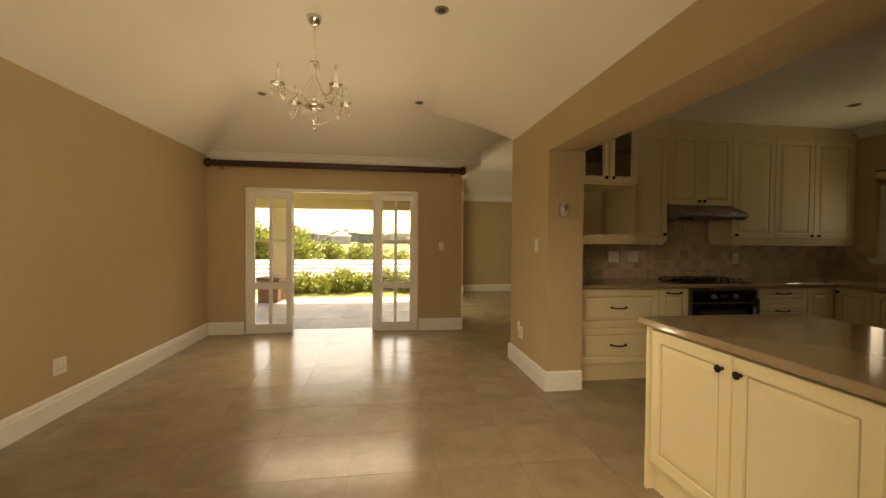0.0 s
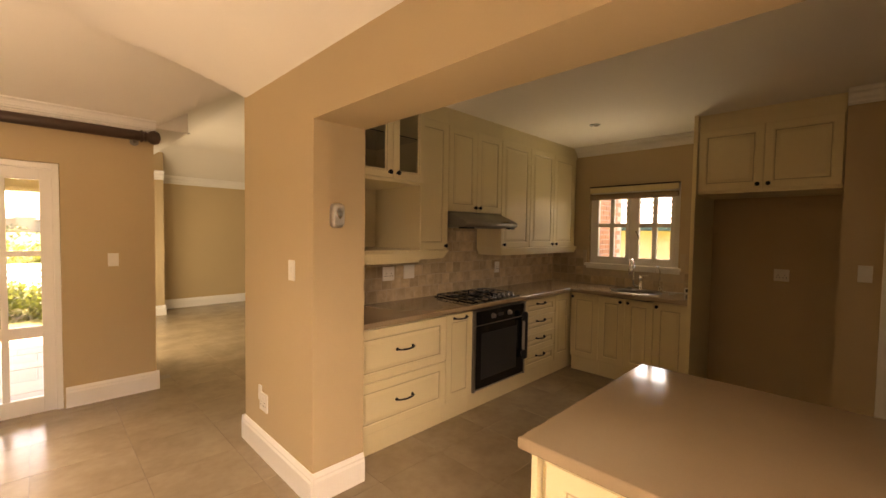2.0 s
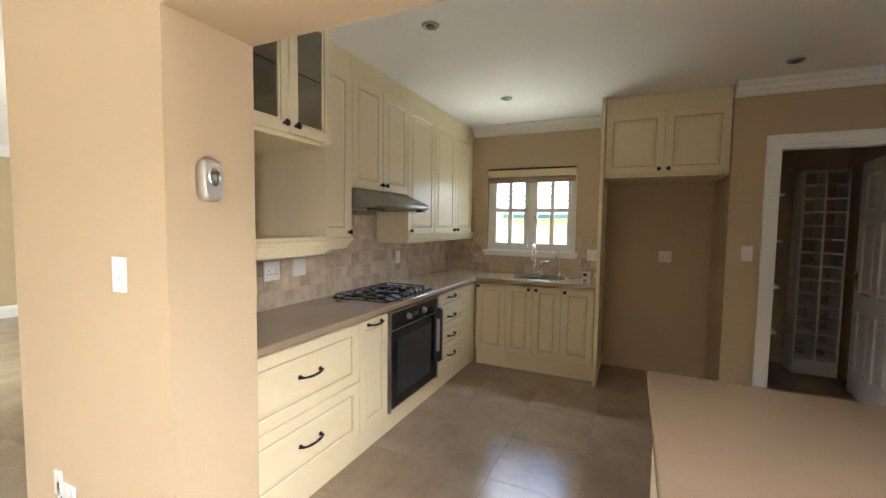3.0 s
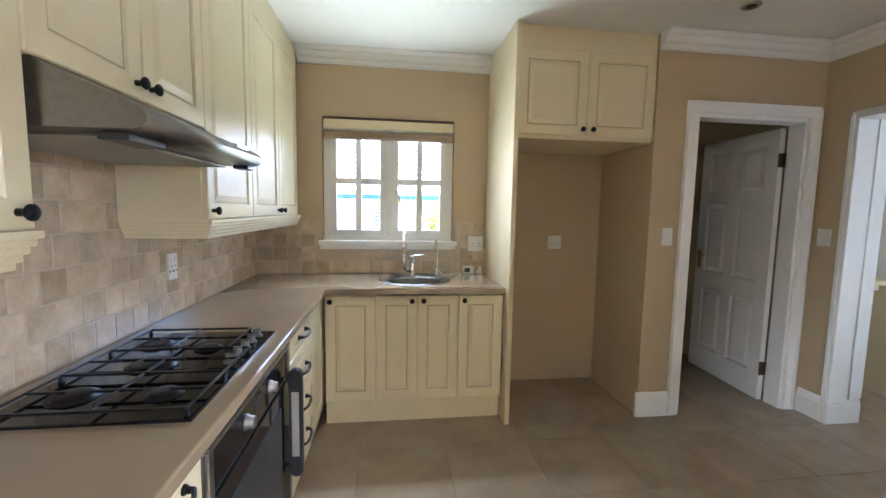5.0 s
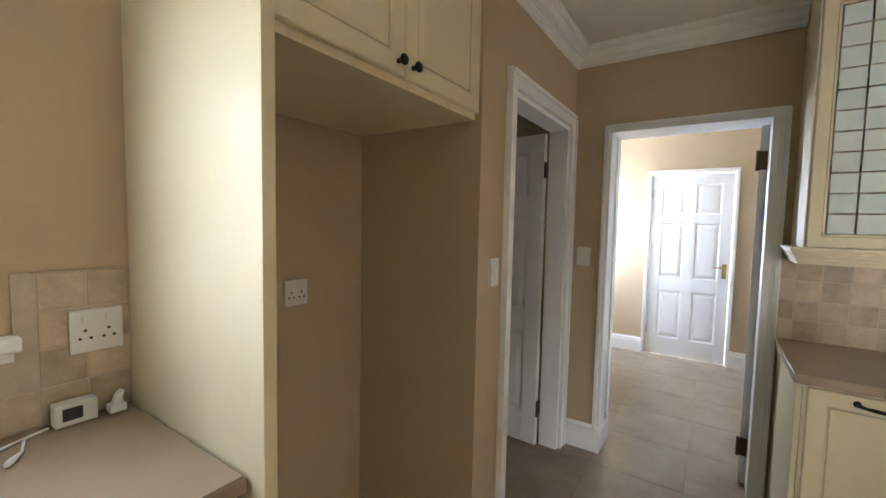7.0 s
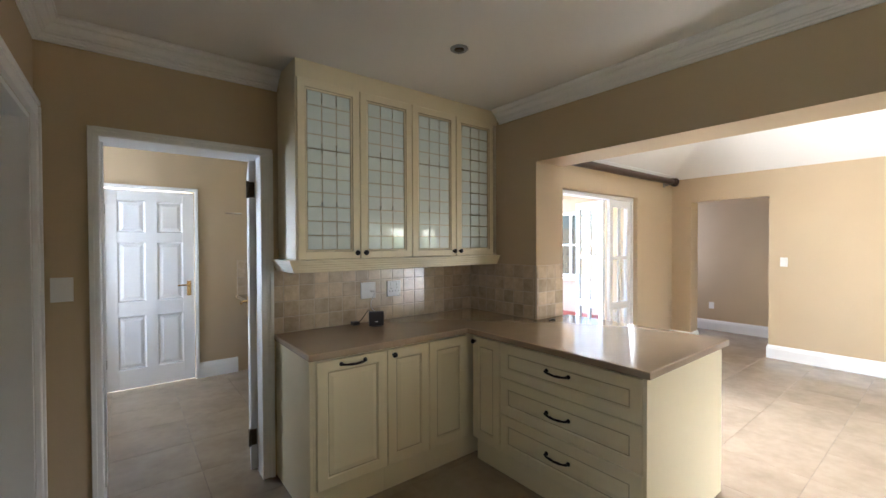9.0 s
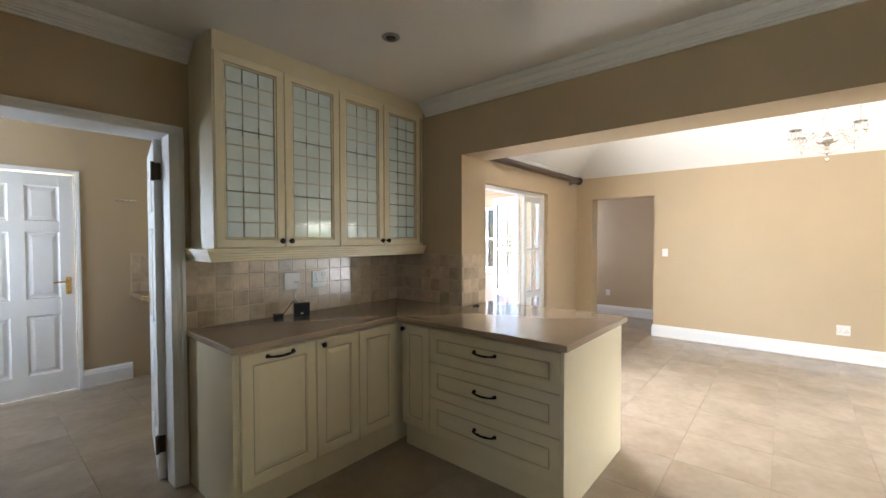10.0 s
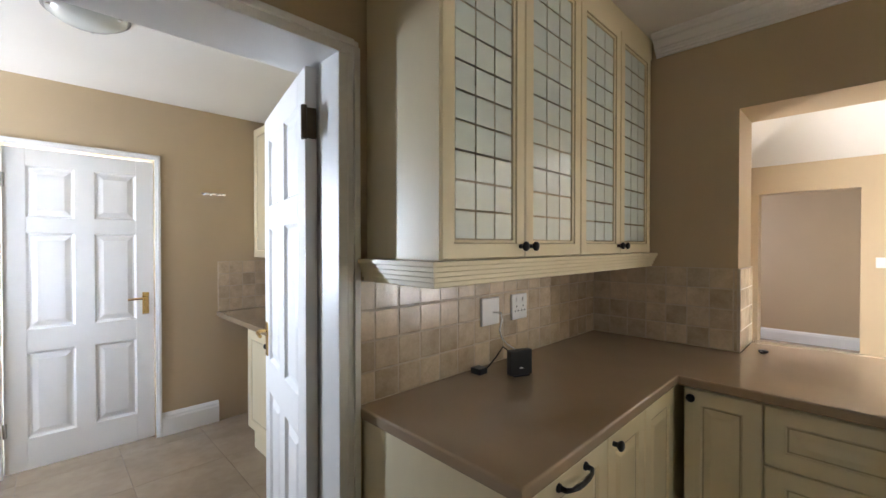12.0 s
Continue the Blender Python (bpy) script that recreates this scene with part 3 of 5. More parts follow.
for x0, x1 in ((0.055, ww / 2 - 0.028), (ww / 2 + 0.028, ww - 0.055)):
    bm = bmesh.new()
    s = 0.044
    bx(bm, x0, x0 + s, -0.012, 0.04, 0.05, wh - 0.05, 0.004)
    bx(bm, x1 - s, x1, -0.012, 0.04, 0.05, wh - 0.05, 0.004)
    bx(bm, x0 + s, x1 - s, -0.012, 0.04, 0.05, 0.05 + s, 0.004)
    bx(bm, x0 + s, x1 - s, -0.012, 0.04, wh - 0.05 - s, wh - 0.05, 0.004)
    sash = part("sash", bm, M["trim"], win)
    cx, cz = (x0 + x1) / 2, wh * 0.505
    part("glazing_bar", box(cx - 0.023, cx + 0.023, -0.006, 0.034, 0.05 + s, wh - 0.05 - s, 0.003), M["trim"], sash)
    for a, b in ((x0 + s, cx - 0.023), (cx + 0.023, x1 - s)):
        part("glazing_bar", box(a, b, -0.006, 0.034, cz - 0.023, cz + 0.023, 0.003), M["trim"], sash)
        for z0, z1 in ((0.05 + s, cz - 0.023), (cz + 0.023, wh - 0.05 - s)):
            p = part("pane", box(a, b, 0.012, 0.016, z0, z1), M["glass"], sash)
            p.visible_shadow = False
bm = bmesh.new()
tube(bm, [(ww / 2 + 0.05, -0.012, 0.40), (ww / 2 + 0.05, -0.035, 0.40), (ww / 2 + 0.075, -0.04, 0.36), (ww / 2 + 0.09, -0.04, 0.31)], 0.006)
part("window_latch", bm, M["bronze"], win, "small dark window fastener")
bm = bmesh.new()
bx(bm, -0.03, ww + 0.03, -0.10, -0.0, -0.025, 0.012, 0.006)
bx(bm, -0.02, ww + 0.02, -0.07, -0.05, -0.055, -0.025, 0.004)
part("window_sill", bm, M["trim"], win)
# rolled-up bamboo blind at the head of the window
bl = root("roller_blind", "rolled-up woven bamboo blind under a thin rail", "blind", pose(E_X - 0.03, WY1 - 0.01, WZ0, 0, 0, -90))
part("head_rail", box(0.0, ww - 0.02, -0.01, 0.03, wh - 0.012, wh + 0.004, 0.003), M["rod"], bl)
part("valance", box(0.005, ww - 0.025, 0.0, 0.012, wh - 0.075, wh - 0.012, 0.002), M["cream"], bl)
bm = bmesh.new()
lathe(bm, [(0.030, 0.0), (0.034, 0.003), (0.034, ww - 0.033), (0.030, ww - 0.03)], (0.005, 0.01, wh - 0.125), 'x', 14, 0.55, 1.0)
part("roll", bm, M["blind"], bl, "rolled bamboo slats")

# hidden scullery window
w2 = root("window_2", "white timber window over the scullery floor", "window", pose(SE_X + 0.06, -1.55, 0.95, 0, 0, -90), kind="structure")
bm = bmesh.new()
for a in ((0, 0.05, 0, 1.15), (0.55, 0.60, 0, 1.15), (0.05, 0.55, 0, 0.05), (0.05, 0.55, 1.10, 1.15), (0.05, 0.55, 0.56, 0.59)):
    bx(bm, a[0], a[1], 0, 0.06, a[2], a[3], 0.003)
part("window_frame", bm, M["trim"], w2)
p = part("pane", box(0.05, 0.55, 0.028, 0.032, 0.05, 1.10), M["glass"], w2)
p.visible_shadow = False


# ---- cabinets ----
def shaker(bm, x0, x1, z0, z1, y=0.0, t=0.021, rail=0.058):
    """A raised-panel front with a glazed groove; its face is at y, its back at y + t."""
    r = min(rail, (x1 - x0) * 0.24, (z1 - z0) * 0.30)
    a = [(0, y + t), (0, y + 0.004), (0.004, y), (r, y), (r + 0.006, y + 0.007), (r + 0.012, y + 0.007), (r + 0.034, y + 0.001), (r + 0.038, y + 0.0005)]
    loops = [rect(x0 + i, x1 - i, z0 + i, z1 - i, yy) for i, yy in a]
    rings(bm, loops, groove=(4,))
    return bm


def knob(parent, x, z, y=0.0):
    bm = lathe(bmesh.new(), [(0.008, 0), (0.0075, 0.012), (0.012, 0.017), (0.0165, 0.022), (0.0165, 0.027), (0.012, 0.031), (0.004, 0.033)], (x, y, z), 'y', 14)
    part("knob", bm, M["black"], parent, "round black iron knob")


def pull(parent, x, z, y=0.0, length=0.145):
    h = length / 2
    bm = bmesh.new()
    tube(bm, [(x - h, y, z), (x - h + 0.003, y - 0.022, z), (x - h * 0.72, y - 0.030, z - 0.002), (x - h * 0.4, y - 0.032, z - 0.004), (x, y - 0.033, z - 0.006),
              (x + h * 0.4, y - 0.032, z - 0.004), (x + h * 0.72, y - 0.030, z - 0.002), (x + h - 0.003, y - 0.022, z), (x + h, y, z)],
         [0.009, 0.007, 0.0055, 0.0075, 0.0065, 0.0075, 0.0055, 0.007, 0.009])
    for s in (-1, 1):
        lathe(bm, [(0.012, 0), (0.012, 0.004), (0.007, 0.010)], (x + s * h, y, z), 'y', 10)
    part("handle", bm, M["black"], parent, "black iron bow handle")


def fronts(r, items):
    """Doors and drawers: (kind, x0, x1, z0, z1, handle, handle x, handle z)."""
    g = 0.0018
    for kind, x0, x1, z0, z1, hd, hx, hz in items:
        f = part(kind, shaker(bmesh.new(), x0 + g, x1 - g, z0 + g, z1 - g), [M["cream"], M["glaze"]], r)
        if hd == "knob":
            knob(f, hx, hz)
        elif hd == "pull":
            pull(f, hx, hz)


def base_unit(label, m, w, items, d=0.57, h=0.878, plinth=True, kick=0.045):
    r = root("base_cabinet", label, "kitchen cabinet", m, group="kitchen base cabinets")
    part("body", box(0.001, w - 0.001, 0.023, d, 0.155, h, 0.001), M["cream"], r)
    fronts(r, items)
    if plinth:
        part("plinth", box(0.0005, w - 0.0005, kick, kick + 0.018, 0.0, 0.153, 0.001), M["cream"], r, "cream plinth board")
    return r


Z0, Z1 = 0.165, 0.868
FY = 3.757
base_unit("cream base cabinet with two deep drawers", pose(1.89, FY, 0), 0.868,
          [("drawer", 0.025, 0.868, Z0, 0.51, "pull", 0.45, 0.345), ("drawer", 0.025, 0.868, 0.512, Z1, "pull", 0.45, 0.70)])
base_unit("narrow cream pull-out cabinet with a bow handle", pose(2.758, FY, 0), 0.315, [("door", 0, 0.315, Z0, Z1, "pull", 0.158, 0.835)])
base_unit("cream base cabinet with four narrow drawers", pose(3.84, FY, 0), 0.58,
          [("drawer", 0, 0.58, Z0 + i * 0.176, Z0 + i * 0.176 + 0.174, "pull", 0.29, Z0 + i * 0.176 + 0.125) for i in range(4)])
base_unit("plain cream corner cabinet beside the drawers", pose(4.42, FY, 0), 0.92, [("door", 0, 0.315, Z0, Z1, "", 0, 0)])
EXF = 4.738
r = base_unit("cream single-door base cabinet in the corner", pose(EXF, 3.745, 0, 0, 0, -90), 0.32, [("door", 0.0, 0.32, Z0, Z1, "knob", 0.035, 0.835)])
base_unit("cream double-door sink cabinet", pose(EXF, 3.425, 0, 0, 0, -90), 0.545,
          [("door", 0, 0.272, Z0, Z1, "knob", 0.235, 0.835), ("door", 0.272, 0.545, Z0, Z1, "knob", 0.31, 0.835)], h=0.72)
base_unit("cream single-door base cabinet beside the fridge panel", pose(EXF, 2.88, 0, 0, 0, -90), 0.30, [("door", 0, 0.30, Z0, Z1, "knob", 0.035, 0.835)])
SYF = 0.965
base_unit("cream base cabinet with a tall pull-out front", pose(3.565, SYF, 0, 0, 0, 180), 0.445, [("door", 0.012, 0.445, Z0, Z1, "pull", 0.225, 0.838)])
base_unit("cream single-door base cabinet under the counter", pose(3.12, SYF, 0, 0, 0, 180), 0.31, [("door", 0, 0.31, Z0, Z1, "knob", 0.04, 0.835)])
base_unit("plain cream corner door under the counter", pose(2.81, SYF, 0, 0, 0, 180), 0.90, [("door", 0, 0.325, Z0, Z1, "", 0, 0)])
solid("end_panel", box(3.566, 3.585, 0.345, 0.945, 0, 0.878, 0.001), M["cream"], "cream end panel of the counter", "cabinet panel")
PXF = 2.463
base_unit("cream single-door corner cabinet of the peninsula", pose(PXF, 0.995, 0, 0, 0, 90), 0.26, [("door", 0, 0.258, Z0, Z1, "knob", 0.03, 0.835)], d=0.50)
base_unit("cream peninsula cabinet with three wide drawers", pose(PXF, 1.255, 0, 0, 0, 90), 0.915,
          [("drawer", 0, 0.915, Z0, 0.41, "pull", 0.44, 0.30), ("drawer", 0, 0.915, 0.412, 0.645, "pull", 0.44, 0.535),
           ("drawer", 0, 0.915, 0.647, Z1, "pull", 0.44, 0.775)], d=0.50)
PWF = 1.525
base_unit("cream double-door cabinet facing the living room", pose(PWF, 2.165, 0, 0, 0, -90), 1.03,
          [("door", 0.02, 0.515, Z0, Z1, "knob", 0.47, 0.80), ("door", 0.515, 1.03, Z0, Z1, "knob", 0.56, 0.80)], d=0.40)
solid("end_panel", box(1.527, 2.465, 2.1705, 2.190, 0, 0.878, 0.001), M["cream"], "cream end panel of the peninsula", "cabinet panel")


def worktop(name, outline, label, z=0.92, t=0.038):
    """A stone slab over an outline, with eased edges."""
    bm = bmesh.new()
    lo = [bm.verts.new((x, y, z - t)) for x, y in outline]
    f = bm.faces.new(lo)
    ext = bmesh.ops.extrude_face_region(bm, geom=[f])
    vs = [v for v in ext["geom"] if isinstance(v, bmesh.types.BMVert)]
    bmesh.ops.translate(bm, verts=vs, vec=(0, 0, t))
    bmesh.ops.recalc_face_normals(bm, faces=bm.faces)
    edges = [e for e in bm.edges if len(e.link_faces) == 2 and abs(e.verts[0].co.z - e.verts[1].co.z) < 1e-6
             and not (abs(e.verts[0].co.y - 3.60) < 1e-6 and abs(e.verts[1].co.y - 3.60) < 1e-6)]
    bmesh.ops.bevel(bm, geom=edges, offset=0.007, segments=3, affect='EDGES', profile=0.5)
    return solid(name, bm, M["worktop"], label, "worktop")


# the sink run has an oval cut-out
SINK = (5.035, 3.155, 0.205, 0.245)
worktop("worktop", [(1.89, 4.337), (1.89, 3.733), (4.713, 3.733), (4.713, 3.60), (5.342, 3.60), (5.342, 4.337)], "taupe engineered stone worktop beside the hob")
bm = bmesh.new()
outer, inner = [], []
for i in range(48):
    a = 2 * math.pi * i / 48
    c, s = math.cos(a), math.sin(a)
    inner.append((SINK[0] + SINK[2] * 0.93 * c, SINK[1] + SINK[3] * 0.93 * s))
    k = min((5.342 - SINK[0]) / c if c > 1e-6 else 9, (4.713 - SINK[0]) / c if c < -1e-6 else 9,
            (3.60 - SINK[1]) / s if s > 1e-6 else 9, (2.575 - SINK[1]) / s if s < -1e-6 else 9)
    outer.append((SINK[0] + k * c, SINK[1] + k * s))
for p in ((5.342, 3.60), (4.713, 3.60), (4.713, 2.575), (5.342, 2.575)):
    outer[min(range(48), key=lambda n: (outer[n][0] - p[0]) ** 2 + (outer[n][1] - p[1]) ** 2)] = p
rings(bm, [[(x, y, 0.882) for x, y in inner], [(x, y, 0.882) for x, y in outer], [(x, y, 0.914) for x, y in outer],
           [(SINK[0] + (x - SINK[0]) * 0.987, y if y > 3.599 else SINK[1] + (y - SINK[1]) * 0.987, 0.92) for x, y in outer], [(x, y, 0.92) for x, y in inner]], False, False)
for f in bm.faces:
    f.smooth = False
solid("worktop", bm, M["worktop"], "taupe engineered stone worktop round the sink", "worktop")
worktop("worktop", [(1.8925, 0.340), (3.60, 0.340), (3.60, 0.985), (2.499, 0.985), (2.499, 2.220), (1.498, 2.220), (1.498, 1.088), (1.8925, 1.088)],
        "taupe engineered stone worktop forming a peninsula")


# ---- wall cabinets ----
def moulding(r, x0, x1, y_front, y_back, z0, z1, left=True, right=True):
    """The stepped light pelmet under the wall cabinets."""
    bm = bmesh.new()
    loops, n = [], 5
    for i in range(n):
        o, za, zb = 0.0075 * i, z1 - (z1 - z0) * i / n, z1 - (z1 - z0) * (i + 1) / n
        xa, xb, ya = x0 + (o if left else 0), x1 - (o if right else 0), y_front - 0.012 + o
        for z in (za, zb + 0.003, zb):
            k = 0.002 if z == zb else 0.0
            loops.append([(xa + (k if left else 0), ya + k, z), (xb - (k if right else 0), ya + k, z), (xb - (k if right else 0), y_back, z), (xa + (k if left else 0), y_back, z)])
    rings(bm, loops)
    part("pelmet", bm, M["cream"], r, "stepped cream pelmet")


def wall_unit(label, m, w, d, z0, z1, items, pelmet=True, ends=(False, False), filler=True, drop=0.075):
    r = root("wall_cabinet", label, "kitchen cabinet", m, group="kitchen wall cabinets")
    part("body", box(0.001, w - 0.001, 0.022, d, z0, z1, 0.001), M["cream"], r)
    fronts(r, items)
    if pelmet:
        moulding(r, 0, w, 0.0, d, z0 - drop, z0 - 0.0005, *ends)
    if filler:
        part("filler", box(0.001, w - 0.001, 0.012, d, z1 + 0.0005, KZ - 0.001, 0.001), M["cream"], r, "cream filler up to the ceiling")
    return r


U0, U1, UF = 1.372, 2.45, 4.015
wall_unit("narrow cream single-door wall cabinet", pose(2.505, UF, 0), 0.515, 0.315, U0, U1, [("door", 0.02, 0.515, U0, U1, "knob", 0.475, U0 + 0.035)], ends=(False, True))
wall_unit("cream double-door cabinet above the cooker hood", pose(3.02, UF, 0), 0.755, 0.315, 1.708, U1,
          [("door", 0, 0.3775, 1.708, U1, "knob", 0.345, 1.752), ("door", 0.3775, 0.755, 1.708, U1, "knob", 0.41, 1.752)], pelmet=False)
wall_unit("cream single-door wall cabinet beside the hood", pose(3.775, UF, 0), 0.515, 0.315, U0, U1, [("door", 0, 0.515, U0, U1, "knob", 0.04, U0 + 0.035)], ends=(True, False))
wall_unit("cream double-door wall cabinet in the corner", pose(4.29, UF, 0), 1.055, 0.315, U0, U1,
          [("door", 0, 0.495, U0, U1, "knob", 0.45, U0 + 0.035), ("door", 0.495, 0.99, U0, U1, "knob", 0.54, U0 + 0.035)])


def frame_front(x0, x1, z0, z1, y=0.0, t=0.021, rail=0.058):
    """An open glazed-door frame with a rounded inner lip."""
    bm = bmesh.new()
    a = [(0, y + t), (0, y + 0.004), (0.004, y), (rail - 0.012, y), (rail - 0.008, y + 0.005), (rail, y + 0.007), (rail, y + t)]
    rings(bm, [rect(x0 + i, x1 - i, z0 + i, z1 - i, yy) for i, yy in a], cap_start=False, cap_end=False, groove=(3,))
    return bm


def carcass(parent, w, d, z0, z1, material):
    """The boards of an open cabinet box, each a part of its own."""
    for nm, c in (("side", (0, 0.018, 0.022, d, z0, z1)), ("side", (w - 0.018, w, 0.022, d, z0, z1)), ("bottom", (0.0182, w - 0.0182, 0.022, d, z0, z0 + 0.018)),
                  ("top", (0.0182, w - 0.0182, 0.022, d, z1 - 0.018, z1)), ("back", (0.0182, w - 0.0182, d - 0.008, d, z0 + 0.0182, z1 - 0.0182))):
        part(nm, box(*c), material, parent)


# glass-fronted cabinet over an open niche, beside the column
g = root("wall_cabinet", "cream cabinet with two clear glass doors over an open niche", "kitchen cabinet", pose(1.8875, 3.75, 0), group="kitchen wall cabinets")
gw, gd, gz0, gz1 = 0.612, 0.585, 1.88, 2.49
carcass(g, gw, gd, gz0, gz1, M["cream"])
carcass(g, gw, gd, 1.375, gz0 - 0.001, M["cream"])
moulding(g, 0, gw, 0.0, gd, 1.30, 1.3745, False, True)
part("filler", box(0.001, gw - 0.001, 0.012, gd, gz1 + 0.0005, KZ - 0.001, 0.001), M["cream"], g, "cream filler up to the ceiling")
for i, (a, b) in enumerate(((0.035, 0.323), (0.323, 0.611))):
    f = part("door", frame_front(a + 0.002, b - 0.002, gz0 + 0.002, gz1 - 0.002), [M["cream"], M["glaze"]], g)
    p = part("pane", box(a + 0.056, b - 0.056, 0.012, 0.016, gz0 + 0.056, gz1 - 0.056), M["glass"], f)
    knob(f, (b - 0.035) if i == 0 else (a + 0.035), gz0 + 0.04)
part("stile", box(0.0, 0.034, 0.002, 0.021, gz0, gz1, 0.002), M["cream"], g)
part("glass_shelf", box(0.019, gw - 0.019, 0.04, gd - 0.01, 2.185, 2.191), M["glass"], g, "clear glass shelf")

# frosted glass cabinet above the counter
fx0, fw, fd, fz0, fz1 = 3.558, 1.66, 0.345, 1.405, 2.48
g = root("wall_cabinet", "cream wall cabinet with four frosted lattice glass doors", "kitchen cabinet", pose(fx0, 0.69, 0, 0, 0, 180), group="kitchen wall cabinets")
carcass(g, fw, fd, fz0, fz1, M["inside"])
part("side_panel", box(-0.006, -0.0005, 0.0, fd, fz0, fz1, 0.001), M["cream"], g)
moulding(g, -0.05, fw, -0.012, fd, 1.33, 1.4045, True, False)
part("filler", box(0.0, fw, 0.012, fd, fz1 + 0.0005, KZ - 0.001, 0.001), M["cream"], g, "cream filler up to the ceiling")
for z in (1.76, 2.12):
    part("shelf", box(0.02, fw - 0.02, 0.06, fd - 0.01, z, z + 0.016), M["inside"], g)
dw = 0.402
square = None
for i in range(4):
    a, b = 0.003 + i * dw, 0.003 + (i + 1) * dw
    f = part("door", frame_front(a + 0.002, b - 0.002, fz0 + 0.002, fz1 - 0.002), [M["cream"], M["glaze"]], g)
    px0, px1, pz0, pz1 = a + 0.054, b - 0.054, fz0 + 0.054, fz1 - 0.054
    part("pane", box(px0, px1, 0.013, 0.017, pz0, pz1), M["glass"], f)
    knob(f, (b - 0.03) if i % 2 == 0 else (a + 0.03), fz0 + 0.04)
    nc, nr, gap, mx0, mz0 = 3, 11, 0.0065, 0.012, 0.010
    sw, sh = (px1 - px0 - 2 * mx0 - gap * (nc - 1)) / nc, (pz1 - pz0 - 2 * mz0 - gap * (nr - 1)) / nr
    if square is None:
        square = finish("frosted_square", box(0, sw, -0.0016, 0, 0, sh), M["frosted"])
    for c in range(nc):
        for k in range(nr):
            s = new("frosted_square", square)
            s.parent = f
            s.location = (px0 + mx0 + c * (sw + gap), 0.0126, pz0 + mz0 + k * (sh + gap))

# fridge alcove: tall side panel and top box
solid("side_panel", box(4.655, E_X - 0.002, 2.538, 2.570, 0, KZ - 0.001, 0.002), M["cream"], "tall cream panel beside the fridge space", "cabinet panel")
wall_unit("cream double-door cabinet above the empty fridge space", pose(4.693, 2.536, 0, 0, 0, -90), 0.934, 0.645, 1.895, 2.45,
          [("door", 0.0, 0.465, 1.918, 2.45, "knob", 0.43, 1.958), ("door", 0.465, 0.93, 1.918, 2.45, "knob", 0.50, 1.958)], pelmet=False)


# ---- cooker, hood, sink ----
ov = root("built_in_oven", "built-in steel oven with black glass door", "oven", pose(3.074, FY, 0))
part("body", box(0.004, 0.764, 0.03, 0.56, 0.16, 0.868), M["steel"], ov)
part("front_frame", box(0.004, 0.764, 0.0, 0.029, 0.165, 0.866, 0.003), M["steel"], ov)
part("control_panel", box(0.03, 0.74, -0.006, -0.0005, 0.735, 0.852, 0.002), M["smoked"], ov, "black glass control panel")
door = part("oven_door", box(0.03, 0.74, -0.012, -0.0005, 0.185, 0.725, 0.003), M["smoked"], ov, "black glass oven door")
part("window_frame", box(0.10, 0.62, -0.0135, -0.0122, 0.26, 0.66, 0.0005), M["plastic"], door)
bm = bmesh.new()
capsule = []
for i in range(32):
    q = 2 * math.pi * i / 32
    capsule.append((0.027 * math.cos(q), 0.027 * math.sin(q) + (0.20 if math.sin(q) > 0 else -0.20)))
rings(bm, [[(x, -0.050 + u * k, 0.555 + v * (0.9 + 0.1 * k)) for u, v in capsule] for k, x in ((0.80, 0.682), (1.0, 0.688), (1.0, 0.712), (0.80, 0.718))])
for z in (0.38, 0.735):
    lathe(bm, [(0.012, 0.0), (0.011, 0.016)], (0.70, -0.012, z), 'y', 12)
part("handle", bm, M["plastic"], door, "tall black rounded handle")
for x in (0.6795, 0.7175):
    part("handle_inlay", box(x, x + 0.003, -0.064, -0.036, 0.42, 0.69, 0.0008), M["silver"], door, "pale steel strip on the handle")
part("trim", box(0.004, 0.764, -0.016, -0.0005, 0.8545, 0.867, 0.003), M["steel"], ov, "bright steel top trim")
part("trim", box(0.004, 0.0285, -0.014, -0.0005, 0.165, 0.854, 0.003), M["steel"], ov, "bright steel side trim")
part("trim", box(0.7415, 0.764, -0.014, -0.0005, 0.165, 0.854, 0.003), M["steel"], ov, "bright steel side trim")
for x in (0.26, 0.50):
    bm = lathe(bmesh.new(), [(0.024, 0.0), (0.024, 0.006), (0.019, 0.012), (0.018, 0.026), (0.012, 0.028)], (x, -0.006, 0.795), 'y', 18)
    part("knob", bm, M["steel"], ov, "round steel oven knob")
part("display", box(0.34, 0.42, -0.0075, -0.0062, 0.78, 0.81), M["socket"], ov)
part("plinth", box(0.001, 0.767, 0.045, 0.063, 0.0, 0.153, 0.001), M["cream"], ov, "cream plinth board")

